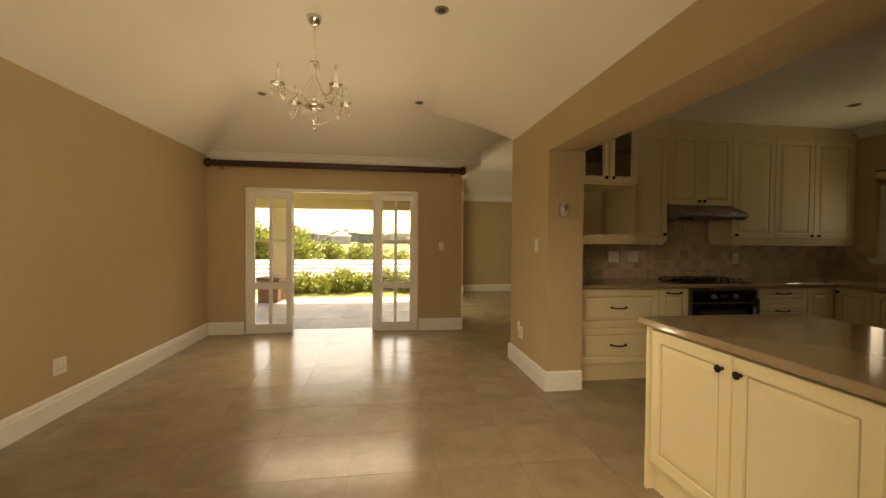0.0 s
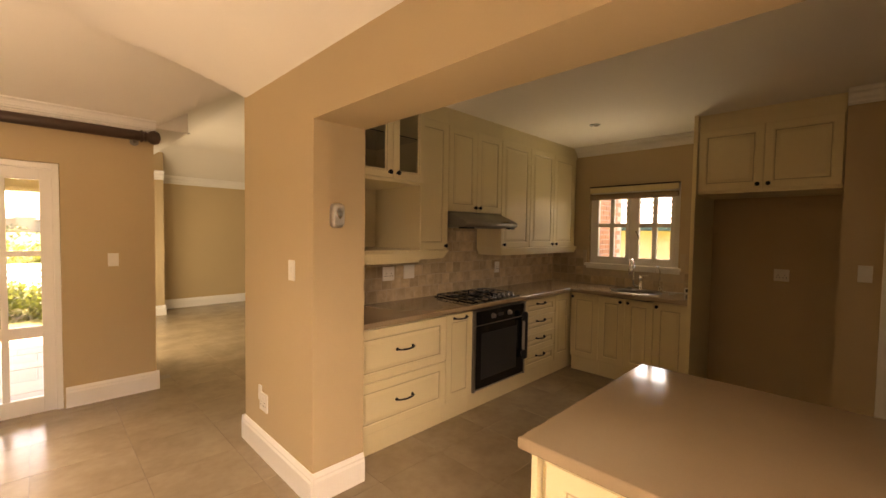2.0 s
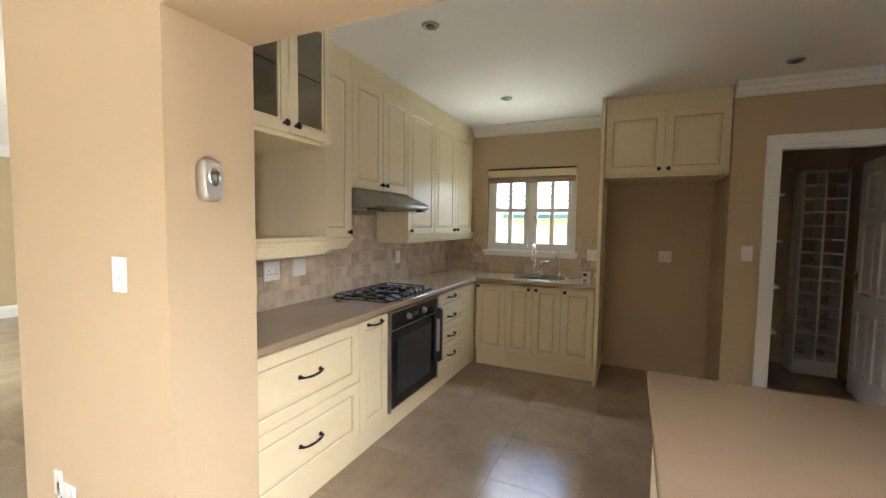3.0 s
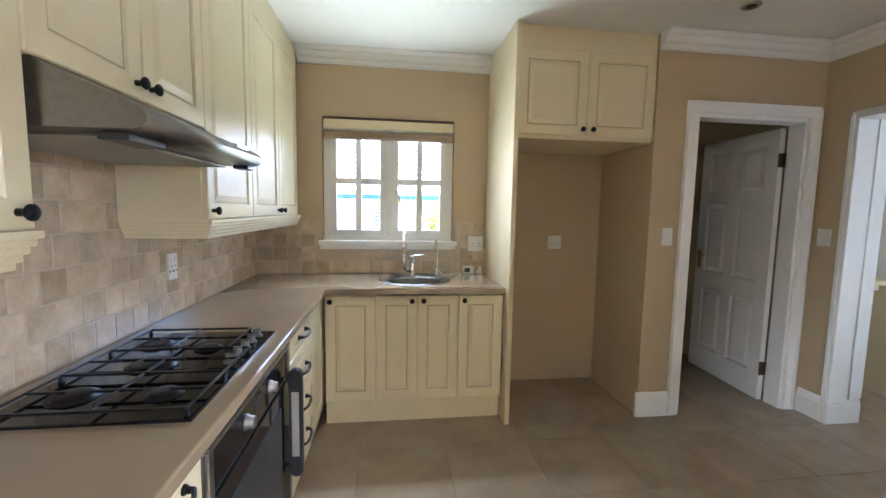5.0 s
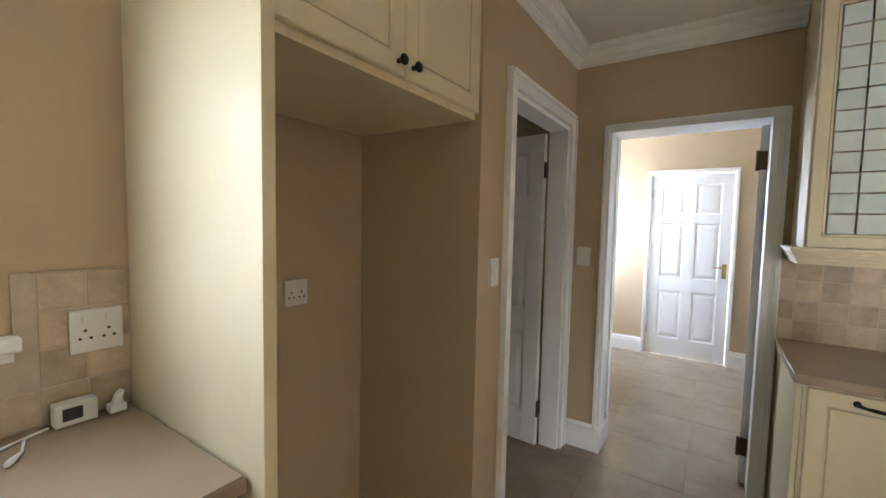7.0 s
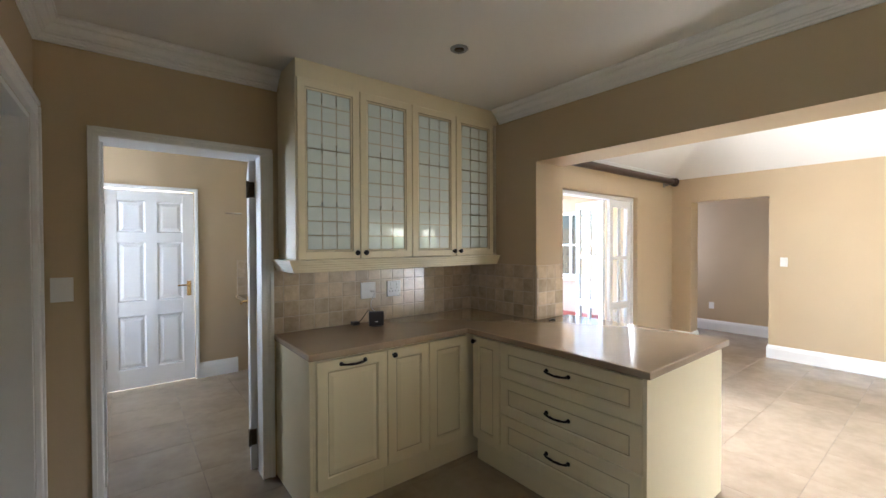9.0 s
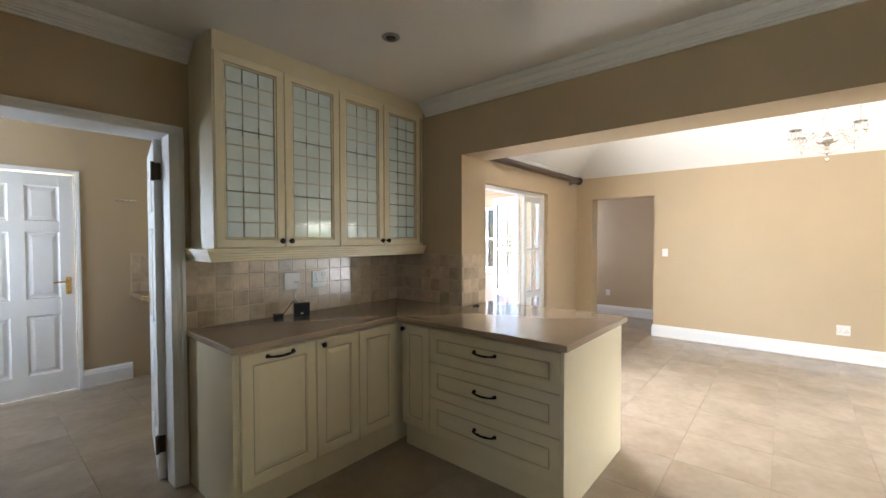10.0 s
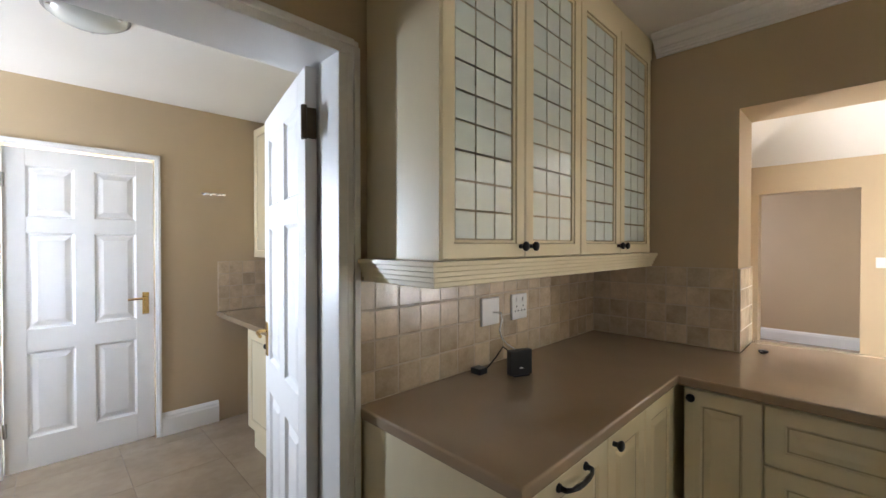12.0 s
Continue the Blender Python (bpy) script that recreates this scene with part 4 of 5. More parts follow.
hob = root("gas_hob", "black glass gas hob with five burners", "hob", pose(3.105, 3.79, 0.921))
part("glass_plate", box(0, 0.70, 0, 0.47, 0, 0.008, 0.003), M["smoked"], hob)
burn = [(0.14, 0.13, 0.035), (0.14, 0.345, 0.045), (0.35, 0.27, 0.06), (0.55, 0.365, 0.045), (0.50, 0.17, 0.033)]
for x, y, r0 in burn:
    bm = lathe(bmesh.new(), [(r0 + 0.012, 0.008), (r0 + 0.012, 0.011), (r0, 0.013), (r0, 0.017), (r0 * 0.86, 0.021), (0.004, 0.022)], (x, y, 0), 'z', 20)
    part("burner", bm, M["black"], hob)
for x0, x1 in ((0.02, 0.245), (0.25, 0.45), (0.455, 0.68)):
    bm = bmesh.new()
    y0, y1 = (0.02, 0.45) if x0 < 0.4 else (0.09, 0.45)
    z = 0.026
    for a, b in (((x0, y0), (x1, y0)), ((x1, y0), (x1, y1)), ((x1, y1), (x0, y1)), ((x0, y1), (x0, y0)), ((x0, (y0 + y1) / 2), (x1, (y0 + y1) / 2)),
                 (((x0 + x1) / 2, y0), ((x0 + x1) / 2, y0 + 0.09)), (((x0 + x1) / 2, y1), ((x0 + x1) / 2, y1 - 0.09)),
                 (((x0 + x1) / 2, (y0 + y1) / 2 - 0.06), ((x0 + x1) / 2, (y0 + y1) / 2 + 0.06))):
        tube(bm, [(*a, z), (*b, z)], 0.0042, 6)
    for a in ((x0, y0), (x1, y0), (x0, y1), (x1, y1)):
        tube(bm, [(*a, 0.008), (*a, z)], 0.006, 6)
    part("pan_support", bm, M["black"], hob, "black iron pan support")
for i in range(5):
    bm = lathe(bmesh.new(), [(0.019, 0.008), (0.019, 0.012), (0.014, 0.015), (0.013, 0.030), (0.009, 0.032)], (0.36 + i * 0.068, 0.048, 0), 'z', 16)
    bx(bm, 0.357 + i * 0.068, 0.363 + i * 0.068, 0.034, 0.062, 0.030, 0.038, 0.001)
    part("knob", bm, M["steel"], hob, "small steel gas knob")

hood = root("cooker_hood", "slim stainless steel cooker hood under the cabinets", "cooker hood", pose(3.036, 4.333, 1.572))
bm = bmesh.new()
prof = [(0, 0.135), (0.315, 0.135), (0.345, 0.116), (0.48, 0.062), (0.505, 0.048), (0.516, 0.034), (0.516, 0.020), (0.508, 0.010), (0.49, 0.004), (0, 0.0)]
rings(bm, [[(0.0, -y, z) for y, z in prof], [(0.737, -y, z) for y, z in prof]])
part("canopy", bm, M["steel"], hood)
part("filter", box(0.05, 0.70, -0.40, -0.06, -0.006, -0.0005, 0.001), M["steel"], hood, "grey grease filter")
part("light_strip", box(0.02, 0.16, -0.47, -0.41, -0.016, 0.0005, 0.003), M["plastic"], hood)
part("badge", box(0.52, 0.61, -0.508, -0.490, 0.046, 0.058, 0.001), M["chrome"], hood)
part("switch", box(0.66, 0.73, -0.49, -0.44, -0.012, 0.0015, 0.002), M["plastic"], hood)

sk = root("kitchen_sink", "oval stainless steel inset sink", "sink", pose(SINK[0], SINK[1], 0.92))
bm = bmesh.new()
a, b = SINK[2], SINK[3]
prof = [(1.06, 0.0015), (1.04, 0.005), (0.97, 0.005), (0.93, 0.0), (0.80, -0.004), (0.77, -0.02), (0.72, -0.13), (0.62, -0.155), (0.12, -0.165)]
loops = [[(a * k * math.cos(2 * math.pi * i / 40) - (0.012 if k < 0.9 else 0), b * k * math.sin(2 * math.pi * i / 40), z) for i in range(40)] for k, z in prof]
rings(bm, loops, False, True)
part("bowl", bm, M["sink_steel"], sk)
part("waste", lathe(bmesh.new(), [(0.035, -0.1648), (0.035, -0.162), (0.02, -0.161), (0.006, -0.163)], (-0.012, 0, 0), 'z', 18), M["chrome"], sk, "chrome waste grid")
part("overflow", lathe(bmesh.new(), [(0.014, 0.0), (0.014, 0.003), (0.006, 0.004)], (0.128, 0, -0.05), 'y', 12), M["chrome"], sk)

tap = root("mixer_tap", "chrome swan-neck kitchen mixer tap", "tap", pose(5.205, 3.165, 0.92))
bm = lathe(bmesh.new(), [(0.030, 0.004), (0.030, 0.010), (0.022, 0.018), (0.020, 0.13), (0.022, 0.135), (0.022, 0.155), (0.016, 0.162)], seg=18)
part("body", bm, M["chrome"], tap)
bm = bmesh.new()
pts = [(-0.005, 0.0, 0.04), (-0.03, 0.045, 0.045), (-0.04, 0.065, 0.06)]
pts += [(-0.04, 0.065, 0.06 + 0.055 * i) for i in range(1, 5)]
pts += [(-0.04 - 0.055 * (1 - math.cos(math.pi * i / 8)), 0.065, 0.28 + 0.06 * math.sin(math.pi * i / 8)) for i in range(0, 9)]
pts += [(-0.15, 0.065, 0.24)]
tube(bm, pts, 0.0115, 10)
part("spout", bm, M["chrome"], tap, "curved chrome spout")
part("spray_head", tube(bmesh.new(), [(-0.15, 0.065, 0.26), (-0.15, 0.065, 0.235), (-0.15, 0.065, 0.18), (-0.15, 0.065, 0.175)], [0.013, 0.016, 0.015, 0.011], 12), M["chrome"], tap)
part("lever", tube(bmesh.new(), [(0, 0, 0.152), (-0.01, -0.035, 0.160), (-0.02, -0.085, 0.166)], [0.009, 0.006, 0.005]), M["chrome"], tap)
ft = root("filter_tap", "slim chrome drinking water tap", "tap", pose(5.21, 2.975, 0.92))
part("base", lathe(bmesh.new(), [(0.026, 0.004), (0.024, 0.012), (0.015, 0.022), (0.013, 0.05), (0.008, 0.06)], seg=16), M["chrome"], ft)
bm = bmesh.new()
tube(bm, [(0, 0, 0.05), (0, 0, 0.22), (-0.004, 0.004, 0.25), (-0.02, 0.012, 0.272), (-0.04, 0.02, 0.272), (-0.054, 0.027, 0.25), (-0.058, 0.03, 0.20)], 0.006)
part("spout", bm, M["chrome"], ft)
part("lever", tube(bmesh.new(), [(0, 0, 0.03), (-0.02, -0.02, 0.04), (-0.035, -0.035, 0.02)], [0.010, 0.009, 0.006]), M["chrome"], ft)
pl = root("sink_plug", "black rubber sink plug on a steel ring", "plug", pose(5.18, 3.275, 0.9255))
part("stopper", lathe(bmesh.new(), [(0.024, 0.0), (0.026, 0.010), (0.020, 0.016), (0.004, 0.017)], seg=16), M["plastic"], pl)
part("ring", lathe(bmesh.new(), [(0.032, 0.0), (0.034, 0.005), (0.027, 0.006), (0.0265, 0.0)], seg=16), M["chrome"], pl)


# ---- electrical fittings ----
def socket(at, turn, w=0.12, h=0.12, kind="double", label="white double wall socket"):
    """A wall plate: local x along the wall, -y out of it."""
    r = root("wall_socket" if kind != "switch" else "light_switch", label, "socket" if kind != "switch" else "switch", pose(*at, 0, 0, turn))
    part("plate", box(-w / 2, w / 2, -0.011, 0, -h / 2, h / 2, 0.003), M["white"], r)
    if kind == "switch":
        n = 2 if w > 0.09 else 1
        for i in range(n):
            c = (i - (n - 1) / 2) * 0.03
            part("rocker", box(c - 0.011, c + 0.011, -0.016, -0.0105, -0.018, 0.018, 0.002), M["white"], r)
    elif kind == "double":
        for c in (-w * 0.22, w * 0.22):
            bm = bmesh.new()
            for dx, dz in ((0, 0.014), (-0.012, -0.008), (0.012, -0.008)):
                lathe(bm, [(0.0042, 0.0), (0.0042, 0.001)], (c + dx, -0.0112, dz - 0.012), 'y', 8)
            part("holes", bm, M["socket"], r)
            part("rocker", box(c - 0.007, c + 0.007, -0.015, -0.0105, 0.025, 0.045, 0.002), M["white"], r)
    return r


TILE_OUT = 0.012
socket((2.62, KN_Y - TILE_OUT, 1.16), 0)
socket((2.85, KN_Y - TILE_OUT, 1.165), 0, kind="blank", label="white blank double wall plate")
socket((4.13, KN_Y - TILE_OUT, 1.145), 0, 0.075, 0.12, label="white single wall socket")
socket((E_X - TILE_OUT, 2.655, 1.16), -90)
socket((E_X, 1.985, 1.175), -90, 0.11, 0.11)
socket((2.925, S_Y + TILE_OUT, 1.155), 180, kind="blank", label="white wall plate with a plugged-in cable")
socket((2.705, S_Y + TILE_OUT, 1.155), 180)
socket((W_X, 3.57, 0.37), 90)
socket((P0, 4.27, 0.37), -90)
socket((P0, 4.33, 0.42), -90, 0.045, 0.10, kind="blank", label="narrow white blank wall plate")
socket((P0, 3.85, 1.285), -90, 0.07, 0.12, "switch", "white wall light switch on the column")
socket((0.97, N_Y, 1.235), 0, 0.075, 0.115, "switch", "white wall light switch beside the garden door")
socket((W_X, 1.68, 1.25), 90, 0.075, 0.115, "switch", "white wall light switch beside the passage")
socket((NOOK_X, 1.465, 1.27), -90, 0.075, 0.12, "switch", "white wall light switch beside the pantry")
socket((4.595, S_Y, 1.28), 180, 0.085, 0.12, "switch", "white wall light switch beside the scullery")
socket((-3.6, 0.42, 0.42), 90, 0.075, 0.11, kind="blank", label="small white telephone wall socket")
socket((4.0, 10.6, 0.42), 0, 0.45, 0.13, kind="blank", label="long white socket strip above the skirting")
socket((4.28, 10.6, 0.42), 0, 0.08, 0.13, kind="blank", label="white wall plate above the skirting")

# power adapter and timer on the sink counter
ad = root("plug_adapter", "small white plug adapter with a dark face", "adapter", pose(5.31, 2.715, 0.921, 0, 0, -90))
part("case", box(-0.045, 0.045, -0.022, 0.02, 0, 0.06, 0.004), M["white"], ad)
part("face", box(-0.03, 0.012, -0.0235, -0.0222, 0.015, 0.048), M["socket"], ad)
ad = root("plug_adapter", "small white plug with a short lead", "adapter", pose(5.30, 2.625, 0.921, 0, 0, -90))
bm = bmesh.new()
bx(bm, -0.02, 0.02, -0.02, 0.02, 0, 0.022, 0.004)
tube(bm, [(0.0, 0, 0.02), (0.004, -0.004, 0.045), (0.012, -0.006, 0.058)], [0.014, 0.012, 0.008])
part("case", bm, M["white"], ad)
bm = bmesh.new()
tube(bm, [(5.305, 2.77, 0.925), (5.27, 2.85, 0.925), (5.24, 2.91, 0.926), (5.225, 2.945, 0.93)], 0.0035, 6)
tube(bm, [(5.275, 2.82, 0.9255), (5.21, 2.835, 0.9255), (5.17, 2.86, 0.928), (5.155, 2.87, 0.930)], [0.003, 0.003, 0.008, 0.006], 6)
solid("thin_cable", bm, M["white"], "thin white cable on the worktop", "cable")

# air freshener on the column
af = root("air_freshener", "silver grey air freshener dispenser on the column", "dispenser", pose(1.69, OPEN1, 1.605))
bm = bmesh.new()
rings(bm, [[(0.038 * s * (abs(math.cos(q)) ** 0.5) * math.copysign(1, math.cos(q)), -y, 0.068 * s * (abs(math.sin(q)) ** 0.5) * math.copysign(1, math.sin(q)))
            for q in [2 * math.pi * i / 24 for i in range(24)]] for s, y in ((1.0, 0.0), (1.0, 0.026), (0.95, 0.036), (0.78, 0.042))])
part("case", bm, M["silver"], af)
part("sensor", lathe(bmesh.new(), [(0.022, 0.0), (0.020, 0.003), (0.008, 0.004)], (0, -0.042, 0.012), 'y', 20, 1, 1.5), M["chrome"], af)

# router by the wall socket, with its cables
rt = root("router", "small black router with cables on the worktop", "router", pose(2.955, 0.53, 0.92, 0, 0, 158))
part("case", box(-0.052, 0.052, -0.014, 0.014, 0.004, 0.105, 0.005), M["plastic"], rt)
part("foot", box(-0.035, 0.035, -0.022, 0.022, 0.0, 0.006, 0.002), M["plastic"], rt)
part("logo_mark", box(-0.008, 0.008, -0.0152, -0.0142, 0.030, 0.036), M["white"], rt)
bm = bmesh.new()
tube(bm, [(2.91, 0.355, 1.15), (2.895, 0.39, 1.15), (2.90, 0.40, 1.12), (2.93, 0.41, 1.08), (2.95, 0.44, 1.05), (2.955, 0.47, 1.035), (2.955, 0.51, 1.02)], 0.0035, 6)
solid("router_cable", bm, M["white"], "thin pale cable from the socket to the router", "cable")
bm = bmesh.new()
tube(bm, [(2.965, 0.505, 1.0), (2.985, 0.47, 1.03), (3.01, 0.45, 0.985), (3.03, 0.43, 0.95), (3.05, 0.42, 0.935)], 0.003, 6)
bx(bm, 3.03, 3.08, 0.375, 0.425, 0.9205, 0.945, 0.004)
solid("power_lead", bm, M["plastic"], "black power lead with a plug on the worktop", "cable")
bm = bmesh.new()
lathe(bm, [(0.020, 0.9205), (0.020, 0.926), (0.014, 0.930), (0.003, 0.931)], (1.80, 1.17, 0), 'z', 14)
bx(bm, 1.795, 1.84, 1.16, 1.172, 0.9205, 0.927, 0.002)
solid("stopper", bm, M["plastic"], "small dark stopper on the peninsula worktop", "stopper")


# ---- ceiling fittings ----
def downlight(x, y, z, r0=0.045):
    d = root("downlight", "small recessed metal ceiling downlight, off", "ceiling light", pose(x, y, z), group="recessed downlights")
    part("rim", lathe(bmesh.new(), [(r0 + 0.006, 0.0), (r0 + 0.006, -0.004), (r0, -0.009), (r0 * 0.8, -0.010), (r0 * 0.7, -0.004)], seg=22), M["steel"], d)
    part("lamp", lathe(bmesh.new(), [(r0 * 0.62, -0.003), (r0 * 0.6, -0.011), (r0 * 0.4, -0.013), (0.004, -0.012)], seg=18), M["bronze"], d)


for x, y in ((2.89, 3.37), (4.36, 3.35), (4.28, 1.345), (2.865, 1.335)):
    downlight(x, y, KZ)
for x, y in ((0.536, 5.01), (-1.22, 5.01), (0.52, 3.06), (-1.22, 3.06)):
    downlight(x, y, LZ)
for x, y in ((2.0, 6.3), (2.05, 7.15), (3.2, 7.4), (3.2, 9.0), (2.1, 8.6)):
    downlight(x, y, LZ)

cl = root("ceiling_lamp", "round opal glass ceiling lamp with a metal rim", "ceiling light", pose(4.18, -0.98, SZ))
part("dish", lathe(bmesh.new(), [(0.135, 0.0), (0.150, -0.012), (0.140, -0.035), (0.10, -0.060), (0.05, -0.073), (0.006, -0.076)], seg=32), M["hood_glass"], cl)
part("rim", lathe(bmesh.new(), [(0.152, 0.0), (0.160, -0.008), (0.158, -0.020), (0.150, -0.016)], seg=32), M["steel"], cl)
for q in (20, 140, 260):
    part("clip", box(0.14 * math.cos(radians(q)) - 0.008, 0.14 * math.cos(radians(q)) + 0.008, 0.14 * math.sin(radians(q)) - 0.008, 0.14 * math.sin(radians(q)) + 0.008, -0.045, -0.012, 0.002), M["chrome"], cl)


# ---- chandelier ----
def beads(bm, pts, r0):
    """Small faceted crystal beads along a line."""
    for p in pts:
        loops = [[(p[0] + r0 * k * math.cos(math.pi * i / 3), p[1] + r0 * k * math.sin(math.pi * i / 3), p[2] + h * r0) for i in range(6)] for k, h in ((0.25, -1), (1, -0.3), (1, 0.3), (0.25, 1))]
        rings(bm, loops)


CX, CY = -0.38, 3.30
ch = root("chandelier", "crystal glass chandelier with four candle arms, unlit", "chandelier", pose(CX, CY, 0.012))
part("canopy", lathe(bmesh.new(), [(0.055, LZ - 0.012), (0.053, LZ - 0.032), (0.036, LZ - 0.062), (0.012, LZ - 0.072)], seg=20), M["chrome"], ch, "domed chrome ceiling rose")
bm = bmesh.new()
for i in range(13):
    z = LZ - 0.076 - i * 0.020
    q = i % 2
    ring = [(0.006 * math.cos(2 * math.pi * k / 8) * (1 - q), 0.006 * math.cos(2 * math.pi * k / 8) * q, z + 0.013 * math.sin(2 * math.pi * k / 8)) for k in range(9)]
    tube(bm, ring, 0.0018, 5)
tube(bm, [(0.004, 0.002, LZ - 0.07), (-0.004, 0.003, 2.76), (0.003, -0.002, 2.62)], 0.002, 5)
part("chain", bm, M["chrome"], ch, "thin chain and flex")
part("stem", lathe(bmesh.new(), [(0.004, 2.62), (0.030, 2.605), (0.012, 2.59), (0.008, 2.50), (0.016, 2.47), (0.010, 2.44), (0.020, 2.40), (0.010, 2.37), (0.018, 2.33),
                                 (0.052, 2.305), (0.060, 2.285), (0.045, 2.265), (0.018, 2.25), (0.012, 2.22), (0.024, 2.20), (0.014, 2.18), (0.004, 2.165)], seg=18), M["crystal"], ch, "turned glass stem")
part("hub", lathe(bmesh.new(), [(0.020, 2.318), (0.060, 2.304), (0.078, 2.286), (0.060, 2.264), (0.015, 2.255)], seg=20), M["chrome"], ch)
part("finial", lathe(bmesh.new(), [(0.004, 2.165), (0.020, 2.14), (0.012, 2.115), (0.003, 2.10)], seg=10), M["crystal"], ch)
bm = bmesh.new()
for q in range(6):
    a = 2 * math.pi * q / 6 + 0.3
    beads(bm, [(0.034 * math.cos(a), 0.034 * math.sin(a), 2.595 - 0.012 * k) for k in range(4)], 0.005)
tagged(part("crown_beads", bm, M["crystal"], ch), "small crystal beads", kind="stuff")
for k in range(4):
    a = math.pi * k / 2 - 0.87
    u, v = math.cos(a), math.sin(a)
    bm = bmesh.new()
    line = [(0.05, 2.285), (0.085, 2.33), (0.12, 2.345), (0.15, 2.31), (0.185, 2.268), (0.225, 2.262), (0.262, 2.30), (0.275, 2.352)]
    tube(bm, [(r0 * u, r0 * v, z) for r0, z in line], 0.006, 7)
    arm = part("arm", bm, M["crystal"], ch, "curved glass arm")
    at = (0.275 * u, 0.275 * v, 0)
    part("drip_pan", lathe(bmesh.new(), [(0.012, 2.352), (0.036, 2.360), (0.048, 2.372), (0.042, 2.371), (0.014, 2.366)], at, 'z', 12), M["crystal"], arm)
    part("candle", lathe(bmesh.new(), [(0.0125, 2.368), (0.0125, 2.465), (0.010, 2.47)], at, 'z', 10), M["white"], arm, "white candle sleeve")
    part("bulb", lathe(bmesh.new(), [(0.006, 2.47), (0.0105, 2.482), (0.009, 2.498), (0.003, 2.512), (0.001, 2.516)], at, 'z', 10), M["hood_glass"], arm)
    bm = bmesh.new()
    for j in range(5):
        b2 = 2 * math.pi * j / 5
        px, py = at[0] + 0.044 * math.cos(b2), at[1] + 0.044 * math.sin(b2)
        beads(bm, [(px, py, 2.357 - 0.013 * n) for n in range(4)], 0.006)
        beads(bm, [(px, py, 2.293)], 0.011)
    tagged(part("drops", bm, M["crystal"], arm), "hanging crystal drops", kind="stuff")
    bm = bmesh.new()
    a2 = a + math.pi / 2
    for n in range(27):
        s = n / 26
        px, py = 0.26 * ((1 - s) * u + s * math.cos(a2)), 0.26 * ((1 - s) * v + s * math.sin(a2))
        beads(bm, [(px * 0.9, py * 0.9, 2.345 - 0.15 * math.sin(math.pi * s))], 0.0055)
        beads(bm, [(u * (0.02 + 0.22 * s), v * (0.02 + 0.22 * s), 2.50 - 0.14 * s - 0.09 * math.sin(math.pi * s))], 0.0055)
    tagged(part("bead_chain", bm, M["crystal"], ch), "swag of crystal beads", kind="stuff")


# ---- curtain rods ----
def curtain_rod(x0, x1, y, z, n):
    r = root("curtain_rod", "thick dark-stained wooden curtain rod with ball ends", "curtain rod", pose(0, y, z))
    part("pole", lathe(bmesh.new(), [(0.041, x0), (0.044, x0 + 0.01), (0.044, x1 - 0.01), (0.041, x1)], (0, 0, 0), 'x', 16), M["rod"], r)
    for x, s in ((x0, -1), (x1, 1)):
        part("finial", lathe(bmesh.new(), [(0.036, 0), (0.048, s * 0.01), (0.034, s * 0.02), (0.055, s * 0.045), (0.064, s * 0.075), (0.050, s * 0.108), (0.014, s * 0.122)], (x, 0, 0), 'x', 16), M["rod"], r)
    for x in (x0 + 0.06, x1 - 0.06):
        bm = bmesh.new()
        tube(bm, [(x, n * 0.098, -0.045), (x, n * 0.05, -0.045), (x, 0, -0.022)], 0.014)
        lathe(bm, [(0.034, -0.098), (0.034, -0.086)], (x, n * 0.0, -0.045), 'y', 14) if n > 0 else lathe(bm, [(0.034, 0.086), (0.034, 0.098)], (x, 0, -0.045), 'y', 14)
        part("bracket", bm, M["steel"], r, "metal wall bracket")
    for x in (x0 + 0.02, x1 - 0.02):
        part("ring", lathe(bmesh.new(), [(0.045, x - 0.009), (0.053, x - 0.006), (0.053, x + 0.006), (0.045, x + 0.009)], (0, 0, 0), 'x', 16), M["rod"], r)


curtain_rod(-2.12, 1.19, 6.04, 2.335, 1)
curtain_rod(-2.02, 1.40, 0.435, 2.395, -1)

# ---- scullery ----
sc = root("base_cabinet", "cream scullery counter cabinet beside a machine gap", "kitchen cabinet", pose(3.305, -1.53, 0, 0, 0, 90), group="kitchen base cabinets")
part("body", box(0.0, 1.25, 0.022, 0.58, 0.155, 0.86, 0.001), M["cream"], sc)
fronts(sc, [("door", 0.0, 0.42, Z0, 0.855, "knob", 0.38, 0.80), ("door", 0.42, 0.84, Z0, 0.855, "knob", 0.46, 0.80), ("door", 0.84, 1.25, Z0, 0.855, "knob", 0.88, 0.80)])
part("plinth", box(0.0, 1.25, 0.045, 0.063, 0, 0.153), M["cream"], sc)
worktop("worktop", [(SW_X + 0.003, SB_Y + 0.003), (3.32, SB_Y + 0.003), (3.32, -0.25), (SW_X + 0.003, -0.25)], "pale stone scullery worktop", z=0.90)
wu = root("wall_cabinet", "cream scullery wall cabinet", "kitchen cabinet", pose(3.025, -2.185, 0, 0, 0, 90), group="kitchen wall cabinets")
part("body", box(0.0, 1.6, 0.022, 0.312, 1.34, 2.44), M["cream"], wu)
fronts(wu, [("door", 0.4 * i, 0.4 * i + 0.4, 1.34, 2.44, "knob", 0.4 * i + (0.36 if i % 2 == 0 else 0.04), 1.38) for i in range(4)])
tc = root("tall_cupboard", "tall plain white scullery cupboard with a bow handle", "cupboard", pose(4.82, -0.70, 0, 0, 0, -90))
part("body", box(0.0, 0.612, 0.022, 0.56, 0.13, 2.50, 0.002), M["trim"], tc)
part("side_panel", box(0.6125, 0.634, 0.002, 0.56, 0.0, 2.50, 0.002), M["trim"], tc)
